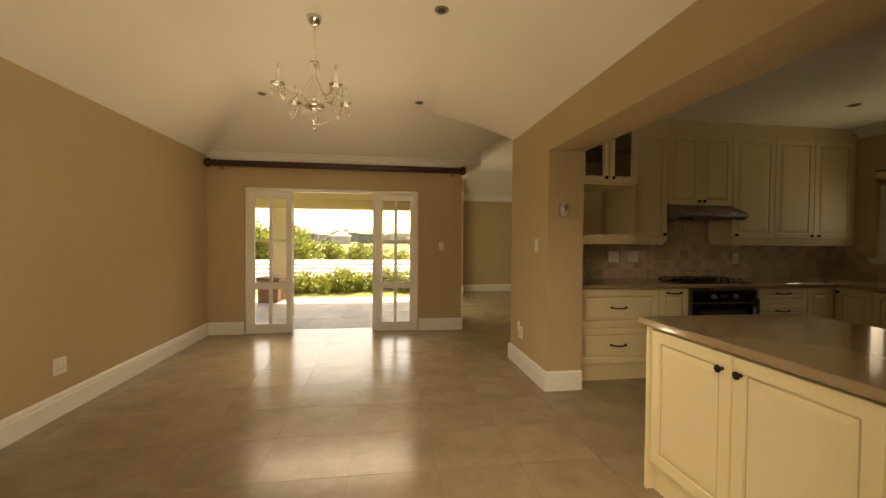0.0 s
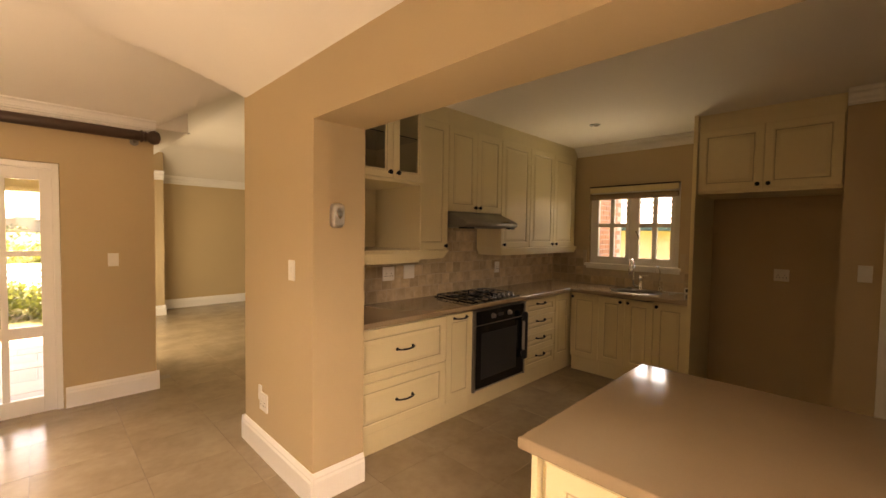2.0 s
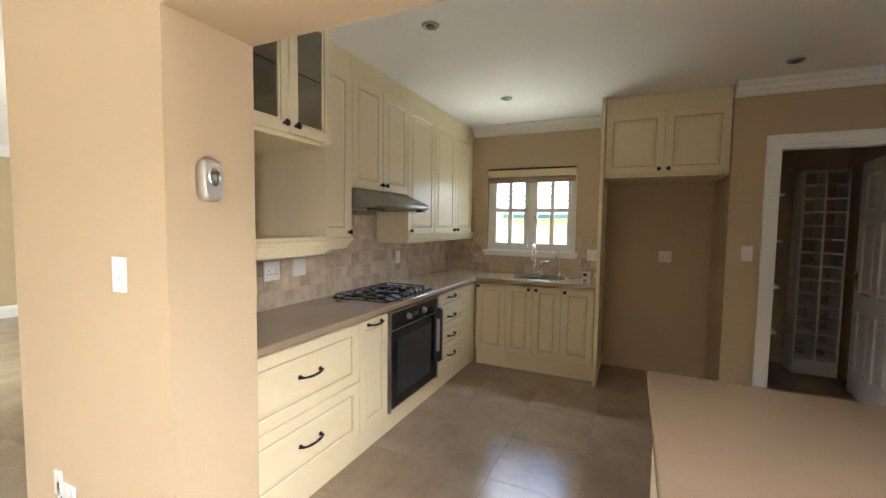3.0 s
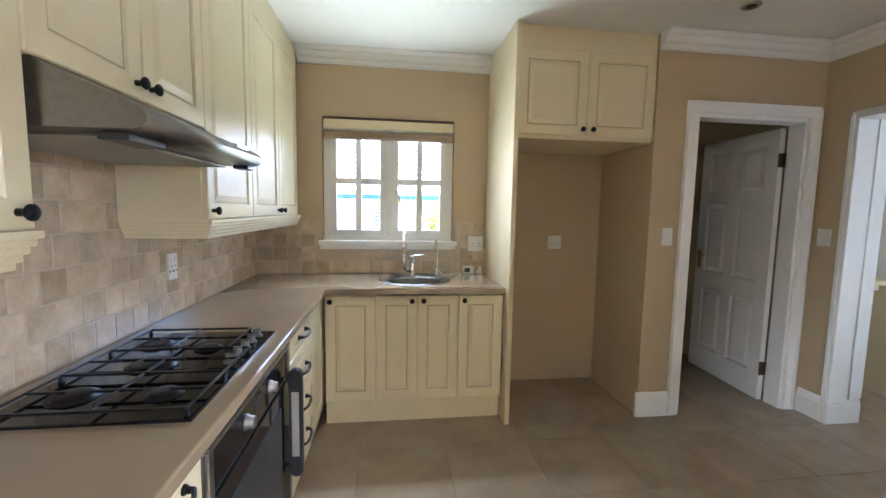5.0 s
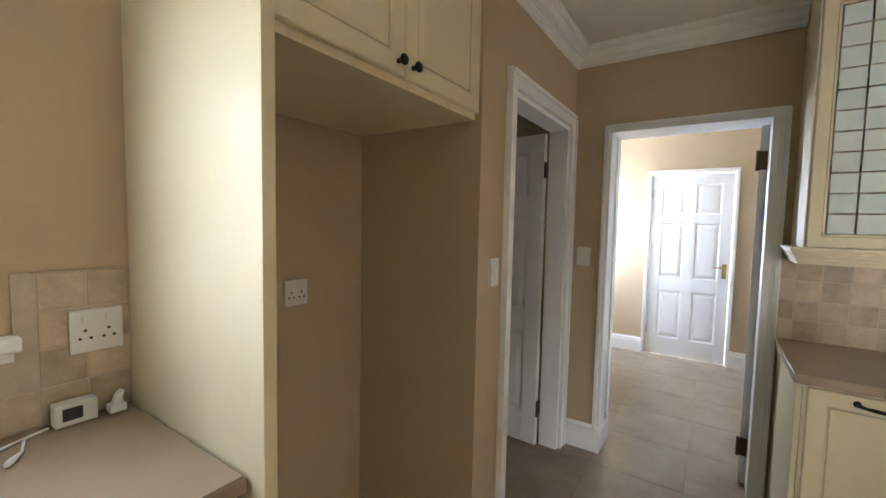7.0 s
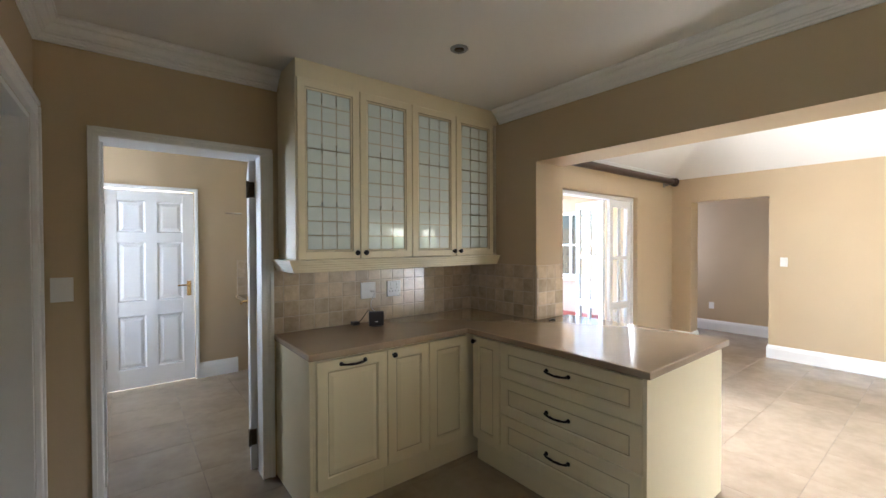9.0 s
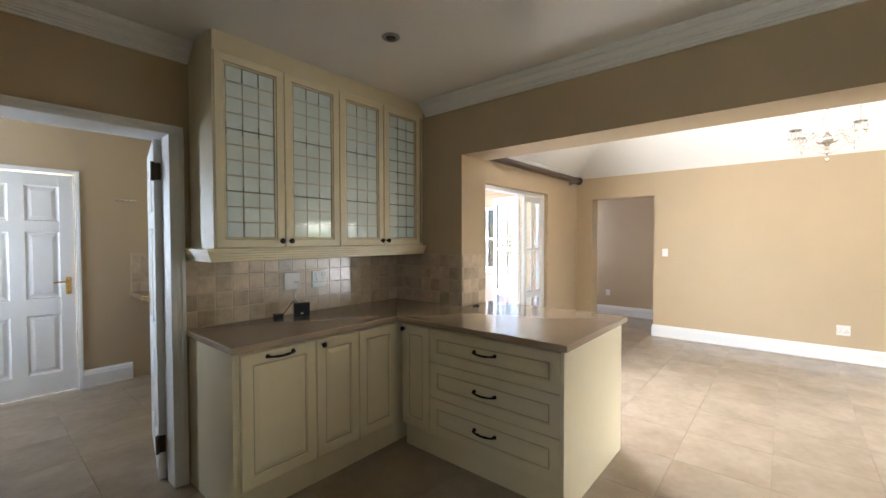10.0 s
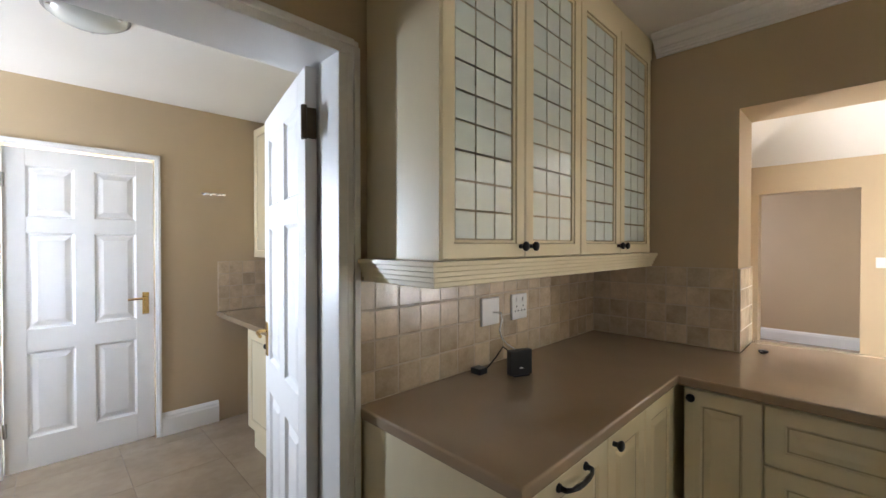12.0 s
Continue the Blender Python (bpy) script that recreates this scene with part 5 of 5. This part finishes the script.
f = part("door", box(0.002, 0.610, 0.0, 0.020, 0.135, 2.495, 0.004), M["trim"], tc)
bm = bmesh.new()
tube(bm, [(0.19, 0, 1.265), (0.19, -0.03, 1.27), (0.19, -0.034, 1.325), (0.19, -0.03, 1.38), (0.19, 0, 1.385)], [0.009, 0.006, 0.0075, 0.006, 0.009])
part("handle", bm, M["black"], f, "black iron bow handle")
part("plinth", box(0.0, 0.612, 0.06, 0.078, 0, 0.128), M["trim"], tc)
ic = root("ironing_counter", "narrow cream counter on a side panel", "counter", pose(4.78, 0.0, 0))
part("top", box(0.0, SE_X - 4.783, -0.63, 0.085, 0.90, 0.935, 0.003), M["cream"], ic)
part("leg_panel", box(0.0, SE_X - 4.786, -0.625, -0.605, 0, 0.899, 0.002), M["cream"], ic)
part("bracket", box(0.02, 0.05, -0.45, -0.40, 0.86, 0.899, 0.003), M["white"], ic)
hk = root("hook_rail", "small chrome hook rail on the wall", "hook rail", pose(3.43, SB_Y, 1.86, 0, 0, 180))
part("bar", box(-0.0, 0.18, -0.012, -0.002, -0.008, 0.008, 0.002), M["chrome"], hk)
for i in range(4):
    part("hook", tube(bmesh.new(), [(0.02 + i * 0.047, -0.012, 0), (0.02 + i * 0.047, -0.03, -0.012), (0.02 + i * 0.047, -0.035, 0.004)], 0.004, 6), M["chrome"], hk)

# ---- pantry ----
wr = root("wine_rack", "tall pale timber wine rack with pigeonholes", "wine rack", pose(5.98, 0.76, 0, 0, 0, -90))
part("base", box(0.0, 0.36, 0, 0.26, 0, 0.14, 0.002), M["trim"], wr)
for x in (0.0, 0.171, 0.342):
    part("upright", box(x, x + 0.018, 0, 0.26, 0.14, 2.05, 0.001), M["trim"], wr)
for i in range(15):
    for x in (0.018, 0.189):
        part("shelf", box(x, x + 0.153, 0.0, 0.26, 0.14 + i * 0.1355, 0.152 + i * 0.1355), M["trim"], wr)
ps = root("pantry_shelving", "white pantry shelves on brackets", "shelves", pose(0, 0, 0))
for z in (0.55, 0.95, 1.35, 1.75):
    part("shelf", box(5.15, 6.29, 1.12, 1.475, z, z + 0.022, 0.002), M["trim"], ps)
    part("bracket", box(5.20, 5.22, 1.16, 1.475, z - 0.06, z - 0.0005), M["trim"], ps)


# ---- outside ----
def ground_z(x, y):
    z = -0.06
    if y > 12.5:
        z -= 3.4 * min(1.0, (y - 12.5) / 14.0) ** 1.2
    if y > 60:
        z += (y - 60) * 0.032 + 1.2 * math.sin(x * 0.021) * min(1, (y - 60) / 150)
    return z


bm = bmesh.new()
gx = [-900, -400, -180, -90, -45, -25, -15, -10, -6, -3, 0, 3, 6, 10, 15, 25, 45, 90, 180, 400, 900]
gy = [-900, -300, -100, -40, -15, 0, 6, 9, 11, 12.5, 14, 16, 18, 20, 23, 27, 35, 60, 90, 130, 180, 240, 320, 420, 560, 700]
grid = [[bm.verts.new((x, y, ground_z(x, y) if not (-4 < x < 7 and -6 < y < 9.5) else -0.20)) for x in gx] for y in gy]
for j in range(len(gy) - 1):
    for i in range(len(gx) - 1):
        bm.faces.new((grid[j][i], grid[j][i + 1], grid[j + 1][i + 1], grid[j + 1][i])).smooth = True
solid("ground", bm, M["lawn"], "green lawn falling away to a far hillside", "ground", kind="structure")


def leaf_cloud(bm, rnd, blobs, count, size):
    """Many small leaf quads scattered through a few uneven blobs."""
    for _ in range(count):
        cx, cy, cz, rx, ry, rz = rnd.choice(blobs)
        u, a = rnd.uniform(-1, 1), rnd.uniform(0, 2 * math.pi)
        k = rnd.random() ** 0.33 * rnd.uniform(0.86, 1.12)
        s = math.sqrt(1 - u * u) * k
        p = Vector((cx + rx * s * math.cos(a), cy + ry * s * math.sin(a), cz + rz * u * k))
        d = Vector((rnd.gauss(0, 1), rnd.gauss(0, 1), rnd.gauss(0.3, 1))).normalized()
        e = d.orthogonal().normalized()
        f = d.cross(e)
        q = size * rnd.uniform(0.6, 1.4)
        bm.faces.new([bm.verts.new(p + q * v) for v in (-e, -0.45 * f, e, 0.45 * f)])


rnd = random.Random(4)
# hedge along the lawn
blobs = []
x = -2.35
while x < 4.6:
    blobs.append((x, 11.4 + rnd.uniform(-0.3, 0.3), 0.12 + rnd.uniform(-0.06, 0.10), 0.42, 0.5, rnd.uniform(0.28, 0.42)))
    x += rnd.uniform(0.22, 0.4)
bm = bmesh.new()
leaf_cloud(bm, rnd, blobs, 16000, 0.05)
tagged(solid("hedge", bm, M["leaf"], "low leafy yellow-green hedge along the lawn", "hedge"), kind="stuff")


def tree(x, y, h, r0, seed, n=5200, leaf=0.11):
    g = random.Random(seed)
    z0 = ground_z(x, y)
    t = root("tree", "bushy green garden tree beyond the hedge", "tree", pose(x, y, z0), group="garden trees")
    bm = bmesh.new()
    tube(bm, [(0, 0, -0.1), (0.05, 0.02, h * 0.25), (0.02, 0.1, h * 0.5), (0.1, 0.05, h * 0.75)], [h * 0.035, h * 0.028, h * 0.02, h * 0.008])
    for k in range(5):
        a = g.uniform(0, 6.28)
        tube(bm, [(0.04, 0.04, h * (0.3 + 0.07 * k)), (0.4 * r0 * math.cos(a), 0.4 * r0 * math.sin(a), h * (0.45 + 0.07 * k)),
                  (0.75 * r0 * math.cos(a), 0.75 * r0 * math.sin(a), h * (0.55 + 0.07 * k))], [h * 0.014, h * 0.009, h * 0.003], 6)
    part("trunk", bm, M["bark"], t)
    bl = [(g.uniform(-0.6, 0.6) * r0, g.uniform(-0.6, 0.6) * r0, h * g.uniform(0.45, 0.85), r0 * g.uniform(0.3, 0.5), r0 * g.uniform(0.3, 0.5), h * g.uniform(0.12, 0.2)) for _ in range(12)]
    bm = bmesh.new()
    leaf_cloud(bm, g, bl, n, leaf)
    part("crown", bm, M["leaf"], t)


for i, (x, y, h, r0) in enumerate(((-4.9, 23.0, 4.6, 2.0), (-3.2, 24.5, 4.2, 1.5), (-6.9, 23.0, 4.8, 2.2), (-0.6, 28.0, 4.3, 1.9), (1.7, 28.5, 4.0, 2.0), (-1.9, 30.0, 4.7, 2.1), (0.5, 33.0, 4.3, 2.4), (3.0, 31.0, 4.1, 2.2), (5.6, 24.0, 3.6, 2.0), (-9.5, 24, 5.2, 2.6),
                                   (3.9, 36, 4.4, 2.4), (10, 30, 4.6, 3.0))):
    tree(x, y, h, r0, 20 + i)

# pale roof of the house below the garden
hs = root("neighbour_house", "house below the garden with a pale tiled roof", "house", pose(0, 0, 0))
part("wall", box(-9, 14, 15.2, 21.5, -4.0, -1.0), M["plaster"], hs)
bm = bmesh.new()
rings(bm, [[(-10, 14.6, -1.05), (15, 14.6, -1.05), (15, 22.0, -1.05), (-10, 22.0, -1.05)], [(-10, 14.6, -0.95), (15, 14.6, -0.95), (15, 22.0, -0.95), (-10, 22.0, -0.95)],
           [(-8, 18.2, 0.42), (13, 18.2, 0.42), (13, 18.5, 0.42), (-8, 18.5, 0.42)]])
roof_part = part("roof", bm, M["roof"], hs)
for i in range(9):
    z = -0.90 + i * 0.145
    y = 14.6 + (z + 0.95) / 1.37 * 3.6
    part("tile_course", box(-9.6, 14.6, y - 0.03, y + 0.02, z, z + 0.045), M["roof"], roof_part)
bm = bmesh.new()
rings(bm, [[(-2.9, 14.2, -1.2), (-1.1, 14.2, -1.2), (-1.1, 16.6, -1.2), (-2.9, 16.6, -1.2)], [(-2.05, 14.2, 0.02), (-1.95, 14.2, 0.02), (-1.95, 17.6, 0.02), (-2.05, 17.6, 0.02)]])
part("gable", bm, M["terracotta"], hs)
part("chimney", box(-1.5, -1.15, 16.2, 16.5, -0.5, 0.20, 0.02), M["roof"], hs)

# far houses and woods on the hillside
g = random.Random(9)
bm = bmesh.new()
for _ in range(260):
    y = g.uniform(150, 560)
    x = g.uniform(-0.55, 0.75) * y
    z, w, d, h = ground_z(x, y), g.uniform(6, 13), g.uniform(6, 10), g.uniform(2.6, 4.2)
    bx(bm, x, x + w, y, y + d, z - 1, z + h)
    rings(bm, [[(x - 0.5, y - 0.5, z + h), (x + w + 0.5, y - 0.5, z + h), (x + w + 0.5, y + d + 0.5, z + h), (x - 0.5, y + d + 0.5, z + h)],
               [(x + w * 0.3, y + d * 0.45, z + h + 1.8), (x + w * 0.7, y + d * 0.45, z + h + 1.8), (x + w * 0.7, y + d * 0.55, z + h + 1.8), (x + w * 0.3, y + d * 0.55, z + h + 1.8)]])
tagged(solid("far_houses", bm, M["far_house"], "small pale houses scattered over the far hillside", "houses"), kind="stuff")
bm = bmesh.new()
bl = []
for _ in range(240):
    y = g.uniform(110, 540)
    x = g.uniform(-0.6, 0.8) * y
    r0 = g.uniform(1.5, 3.5)
    bl.append((x, y, ground_z(x, y) + r0 * 0.6, r0 * 1.3, r0 * 1.3, r0 * 0.8))
leaf_cloud(bm, g, bl, 12000, 0.55)
tagged(solid("far_woods", bm, M["far_leaf"], "scattered dark green trees over the far hillside", "trees"), kind="stuff")

# patio: roof, beam, pillar, planter
solid("patio_ceiling", box(-4.2, 1.04, 6.40, 10.0, 2.46, 2.60), M["plaster"], "cream plastered patio ceiling", "ceiling", kind="structure")
bm = bmesh.new()
bx(bm, -4.2, 1.04, 9.55, 9.80, 2.0, 2.458, 0.01)
bx(bm, -4.2, 1.04, 9.47, 9.548, 2.20, 2.458, 0.005)
bx(bm, -4.2, 1.04, 9.51, 9.548, 2.02, 2.06, 0.005)
solid("patio_beam", bm, M["plaster"], "cream plastered patio beam", "beam", kind="structure")
pl = root("patio_pillar", "cream plastered square patio pillar", "pillar", pose(-2.12, 9.66, 0))
part("shaft", box(-0.16, 0.16, -0.13, 0.13, 0, 1.998, 0.01), M["plaster"], pl)
part("base", box(-0.20, 0.20, -0.17, 0.17, 0, 0.16, 0.01), M["plaster"], pl)
pb = root("planter_box", "low red-brown planter box on the patio", "planter", pose(-2.22, 9.2, 0))
part("box", box(-0.20, 0.20, -0.2, 0.2, 0.0, 0.50, 0.01), M["terracotta"], pb)
part("rim", box(-0.23, 0.23, -0.23, 0.23, 0.44, 0.52, 0.008), M["terracotta"], pb)
patio = solid("patio", box(-4.2, 1.04, 6.392, 9.75, -0.20, -0.007), M["mortar"], "patio of multicoloured slate paving", "pavement", kind="structure")
slabs = {}
y = 6.40
while y < 9.72:
    hgt = rnd.choice((0.30, 0.40, 0.50))
    x = -4.2 + rnd.uniform(0, 0.2)
    while x < 1.0:
        w = min(rnd.choice((0.30, 0.45, 0.60)), 1.03 - x)
        h2 = min(hgt, 9.74 - y)
        if w > 0.06 and h2 > 0.05:
            key = (round(w, 2), round(h2, 2))
            if key not in slabs:
                slabs[key] = finish("slate_slab", box(0.004, w - 0.004, 0.004, h2 - 0.004, -0.012, 0.0, 0.003), M["slate"])
            s = new("slate_slab", slabs[key])
            s.parent = patio
            s.location = (x, y, rnd.uniform(-0.004, 0.0))
        x += w
    y += hgt

# courtyard and the wing across it
solid("courtyard", box(-2.95, 9.0, -9.0, 0.08, -0.21, -0.05), M["mortar"], "pale paved courtyard", "pavement", kind="structure")
bm = bmesh.new()
bx(bm, -3.9, -3.05, -9.0, -2.75, -0.2, 2.435)
bx(bm, -3.9, -3.05, -1.35, -0.85, -0.2, 2.435)
bx(bm, -3.9, -3.05, -2.75, -1.35, -0.2, 0.78)
bx(bm, -3.9, -3.05, -2.75, -1.35, 2.15, 2.435)
solid("wing_wall", bm, M["peach"], "peach plastered wing across the courtyard", "wall", kind="structure")
solid("stoep", box(-3.049, -1.9, -9.0, -0.85, -0.2, 0.06, 0.01), M["redstoep"], "red polished stoep along the wing", "step", kind="structure")
solid("wing_eave", box(-3.9, -1.55, -9.0, -0.85, 2.44, 2.56, 0.01), M["plaster"], "cream boarded eave over the wing", "eave", kind="structure")
w3 = root("window_3", "white window of the wing with a blue-grey sill", "window", pose(-3.10, -2.75, 0.78, 0, 0, 90), kind="structure")
bm = bmesh.new()
for a in ((0, 0.06, 0, 1.37), (1.34, 1.40, 0, 1.37), (0.06, 1.34, 0, 0.06), (0.06, 1.34, 1.31, 1.37), (0.67, 0.73, 0.06, 1.31)):
    bx(bm, a[0], a[1], 0, 0.07, a[2], a[3], 0.004)
part("window_frame", bm, M["trim"], w3)
for a in ((0.06, 0.67), (0.73, 1.34)):
    part("glazing_bar", box(a[0], a[1], 0.01, 0.05, 0.66, 0.70, 0.003), M["trim"], w3)
    part("glazing_bar", box((a[0] + a[1]) / 2 - 0.015, (a[0] + a[1]) / 2 + 0.015, 0.012, 0.048, 0.06, 1.31, 0.003), M["trim"], w3)
    part("pane", box(a[0], a[1], 0.028, 0.032, 0.06, 1.31), M["smoked"], w3)
part("window_sill", box(-0.05, 1.45, -0.10, 0.0, -0.07, 0.0, 0.006), M["steel"], w3)
solid("courtyard_wall", box(-3.9, 9.0, -9.4, -9.0, -0.2, 2.2), M["plaster"], "plain plastered courtyard wall", "wall", kind="structure")

# house across the side yard
ny = root("yard_house", "cream plastered house with a pale roof across the yard", "house", pose(12.4, 0, -0.25))
part("wall", box(0, 6, -6, 14, -0.5, 1.96), M["plaster"], ny)
bm = bmesh.new()
rings(bm, [[(-0.45, -6.5, 1.97), (7, -6.5, 1.97), (7, 14.5, 1.97), (-0.45, 14.5, 1.97)], [(-0.45, -6.5, 2.03), (7, -6.5, 2.03), (7, 14.5, 2.03), (-0.45, 14.5, 2.03)],
           [(3.2, -4.5, 4.0), (3.4, -4.5, 4.0), (3.4, 12.5, 4.0), (3.2, 12.5, 4.0)]])
rf = part("roof", bm, M["roof"], ny)
for i in range(11):
    z = 2.06 + i * 0.17
    part("tile_course", box(-0.45 + (z - 2.03) * 1.85 - 0.05, -0.45 + (z - 2.03) * 1.85 + 0.03, -6.0 + i * 0.17, 14.0 - i * 0.17, z - 0.02, z + 0.04), M["roof"], rf)
part("gutter", box(-0.56, -0.46, -6.5, 14.5, 1.90, 2.01, 0.01), M["teal"], ny, "teal roof gutter")
for y0 in (3.06,):
    sh = part("shutter", box(-0.03, -0.001, y0, y0 + 0.75, 0.92, 1.79, 0.004), M["trim"], ny)
    for i in range(8):
        part("slat", box(-0.06, -0.031, y0 + 0.08, y0 + 0.67, 0.99 + i * 0.095, 1.03 + i * 0.095), M["teal"], sh)
part("downpipe", tube(bmesh.new(), [(-0.08, 1.2, 1.9), (-0.08, 1.2, -0.1)], 0.04), M["teal"], ny)
g = random.Random(31)
sb = root("shrub", "small green shrub in the side yard", "shrub", pose(10.6, 2.45, -0.06))
bm = bmesh.new()
for k in range(4):
    tube(bm, [(0, 0, 0), (0.1 * math.cos(k * 1.6), 0.1 * math.sin(k * 1.6), 0.5), (0.25 * math.cos(k * 1.6), 0.25 * math.sin(k * 1.6), 1.0)], [0.025, 0.018, 0.008], 6)
part("stem", bm, M["bark"], sb)
bm = bmesh.new()
leaf_cloud(bm, g, [(g.uniform(-0.25, 0.25), g.uniform(-0.3, 0.3), g.uniform(0.5, 1.35), 0.28, 0.3, 0.25) for _ in range(8)], 1500, 0.07)
part("crown", bm, M["leaf"], sb)
brick_wall = solid("brick_wing", box(5.69, 7.4, 4.26, 4.36, -0.2, 3.0), M["mortar"], "red face brick wing beside the kitchen window", "wall", kind="structure")
bk = {w: finish("brick", box(0.004, w - 0.004, -0.008, 0.004, 0.004, 0.069, 0.002), M["brick"]) for w in (0.22, 0.11)}
for j in range(24):
    x = 5.69
    if j % 2:
        s = new("brick", bk[0.11])
        s.parent, s.location = brick_wall, (x, 4.26, 0.85 + j * 0.075)
        x += 0.11
    while x < 7.15:
        s = new("brick", bk[0.22])
        s.parent, s.location = brick_wall, (x, 4.26, 0.85 + j * 0.075)
        x += 0.22
solid("eave", box(E_X + 0.24, 6.25, 1.6, 4.25, 2.42, 2.50), M["trim"], "white boarded eave over the window", "eave", kind="structure")


# ---- wall tiles ----
TS = 0.1025
TILES = {}


def wall_tiles(parent, a, b, n, z0, rows, skip=None, bond=False):
    """Square travertine tiles along a wall from a to b (x, y), n: the room side; some whole, the last one cut."""
    length = math.hypot(b[0] - a[0], b[1] - a[1])
    u = ((b[0] - a[0]) / length, (b[1] - a[1]) / length)
    turn = math.degrees(math.atan2(u[1], u[0]))
    flip = (u[1] * n[0] - u[0] * n[1]) < 0       # the local -y side must face the room
    g = random.Random(int(abs(a[0] * 131 + a[1] * 17 + z0 * 7) * 10))
    z1 = z0 + rows * TS
    cuts = [(0, length, z0, z1)] if not skip else [(0, skip[0], z0, z1), (skip[1], length, z0, z1), (skip[0], skip[1], z0, min(z1, skip[2]))]
    bed = bmesh.new()
    for s0, s1, za, zb in cuts:
        if s1 - s0 < 0.01:
            continue
        p, q = (a[0] + u[0] * s0, a[1] + u[1] * s0), (a[0] + u[0] * s1, a[1] + u[1] * s1)
        xs, ys = sorted((p[0], q[0], p[0] + n[0] * 0.0102, q[0] + n[0] * 0.0102)), sorted((p[1], q[1], p[1] + n[1] * 0.0102, q[1] + n[1] * 0.0102))
        bx(bed, xs[0], xs[-1], ys[0], ys[-1], za, zb)
    part("tile_bed", bed, M["wall_grout"], parent)
    for j in range(rows):
        s = 0.0
        first = bond and j % 2 == 1
        zc = z0 + j * TS
        while s < length - 0.01:
            w = min(TS * (0.5 if first else 1.0), length - s)
            first = False
            if not (skip and s + w > skip[0] and s < skip[1] and zc + TS > skip[2]):
                key = round(w, 3)
                if key not in TILES:
                    v = []
                    for k in range(3):
                        gg = random.Random(k)
                        c = 0.002
                        o = [gg.uniform(-0.0012, 0.0012) for _ in range(8)]
                        me = bmesh.new()
                        rings(me, [rect(c + o[0], w - c + o[1], c + o[2], TS - c + o[3], 0.0), rect(c + o[0], w - c + o[1], c + o[2], TS - c + o[3], -0.0055),
                                   rect(c + 0.003, w - c - 0.003, c + 0.003, TS - c - 0.003, -0.0075)])
                        v.append(finish("tile", me, M["travertine"]))
                    TILES[key] = v
                t = new("tile", g.choice(TILES[key]))
                t.parent = parent
                p = (a[0] + u[0] * (s + (w if flip else 0)) + n[0] * 0.004, a[1] + u[1] * (s + (w if flip else 0)) + n[1] * 0.004)
                t.matrix_basis = pose(p[0], p[1], zc, 0, 0, turn + (180 if flip else 0))
            s += w


ZT = 0.921
wall_tiles(wall_kitchen_north, (P1 + 0.005, KN_Y), (E_X - 0.01, KN_Y), (0, -1), ZT, 4, bond=True)
wall_tiles(wall_kitchen_north, (3.005, KN_Y), (3.79, KN_Y), (0, -1), ZT + 4 * TS + 0.0005, 4, bond=True)
wall_tiles(wall_kitchen_east, (E_X, 2.572), (E_X, KN_Y - 0.01), (-1, 0), ZT, 4, skip=(2.84 - 2.572 - 0.02, 3.845 - 2.572 + 0.02, 1.115))
wall_tiles(wall_south, (P1 + 0.01, S_Y), (3.605, S_Y), (0, 1), ZT, 4)
wall_tiles(wall_between, (P1, S_Y + 0.01), (P1, OPEN0), (1, 0), ZT, 4)
wall_tiles(wall_between, (P0 + 0.01, OPEN0), (P1 + 0.008, OPEN0), (0, 1), ZT, 4)
wall_tiles(wall_scullery_south, (SW_X, SB_Y), (3.31, SB_Y), (0, 1), 0.903, 4)

# ---- floor tiles ----
GX, GY, FT = -0.065, 2.495, 0.503
whole = finish("floor_tile", box(0.0012, FT - 0.0012, 0.0012, FT - 0.0012, -0.012, 0.0, 0.0006), M["tile"])
rest = bmesh.new()
floor = bpy.data.objects["floor"]
edge = finish("floor_tile", box(0.0012, FT - 0.0012, 0.0012, 6.385 - (GY + 7 * FT), -0.012, 0.0, 0.0006), M["tile"])
sill = finish("floor_tile", box(0.0012, FT - 0.0012, 0.095 - (GY - 5 * FT), FT - 0.0012, -0.012, 0.0, 0.0006), M["tile"])
for i in range(-8, 13):
    for j in range(-10, 17):
        x, y = GX + i * FT, GY + j * FT
        near = (x > -2.75 and y > -0.2 and x < 1.6 and y < 6.4) or (x > 1.4 and x < 5.0 and y > -0.3 and y < 4.0)
        scul = 3.0 < x < 5.0 and SB_Y - 0.5 < y <= -0.2
        if (j > 7 and x < 0.9) or (j < -5 and -2.9 < x < 2.3):
            continue                              # patio and courtyard
        if near or scul:
            t = new("floor_tile", edge if j == 7 and x < 1.0 else sill if j == -5 and x < 2.2 else whole)
            t.parent, t.location = floor, (x, y, 0)
        elif x > -3.9 and x < 6.2 and y > SB_Y - 0.4 and y < 10.6:
            bx(rest, x + 0.0012, x + FT - 0.0012, y + 0.0012, y + FT - 0.0012, -0.012, 0.0)
tagged(part("floor_tiles", rest, M["tile"], floor), kind="stuff")
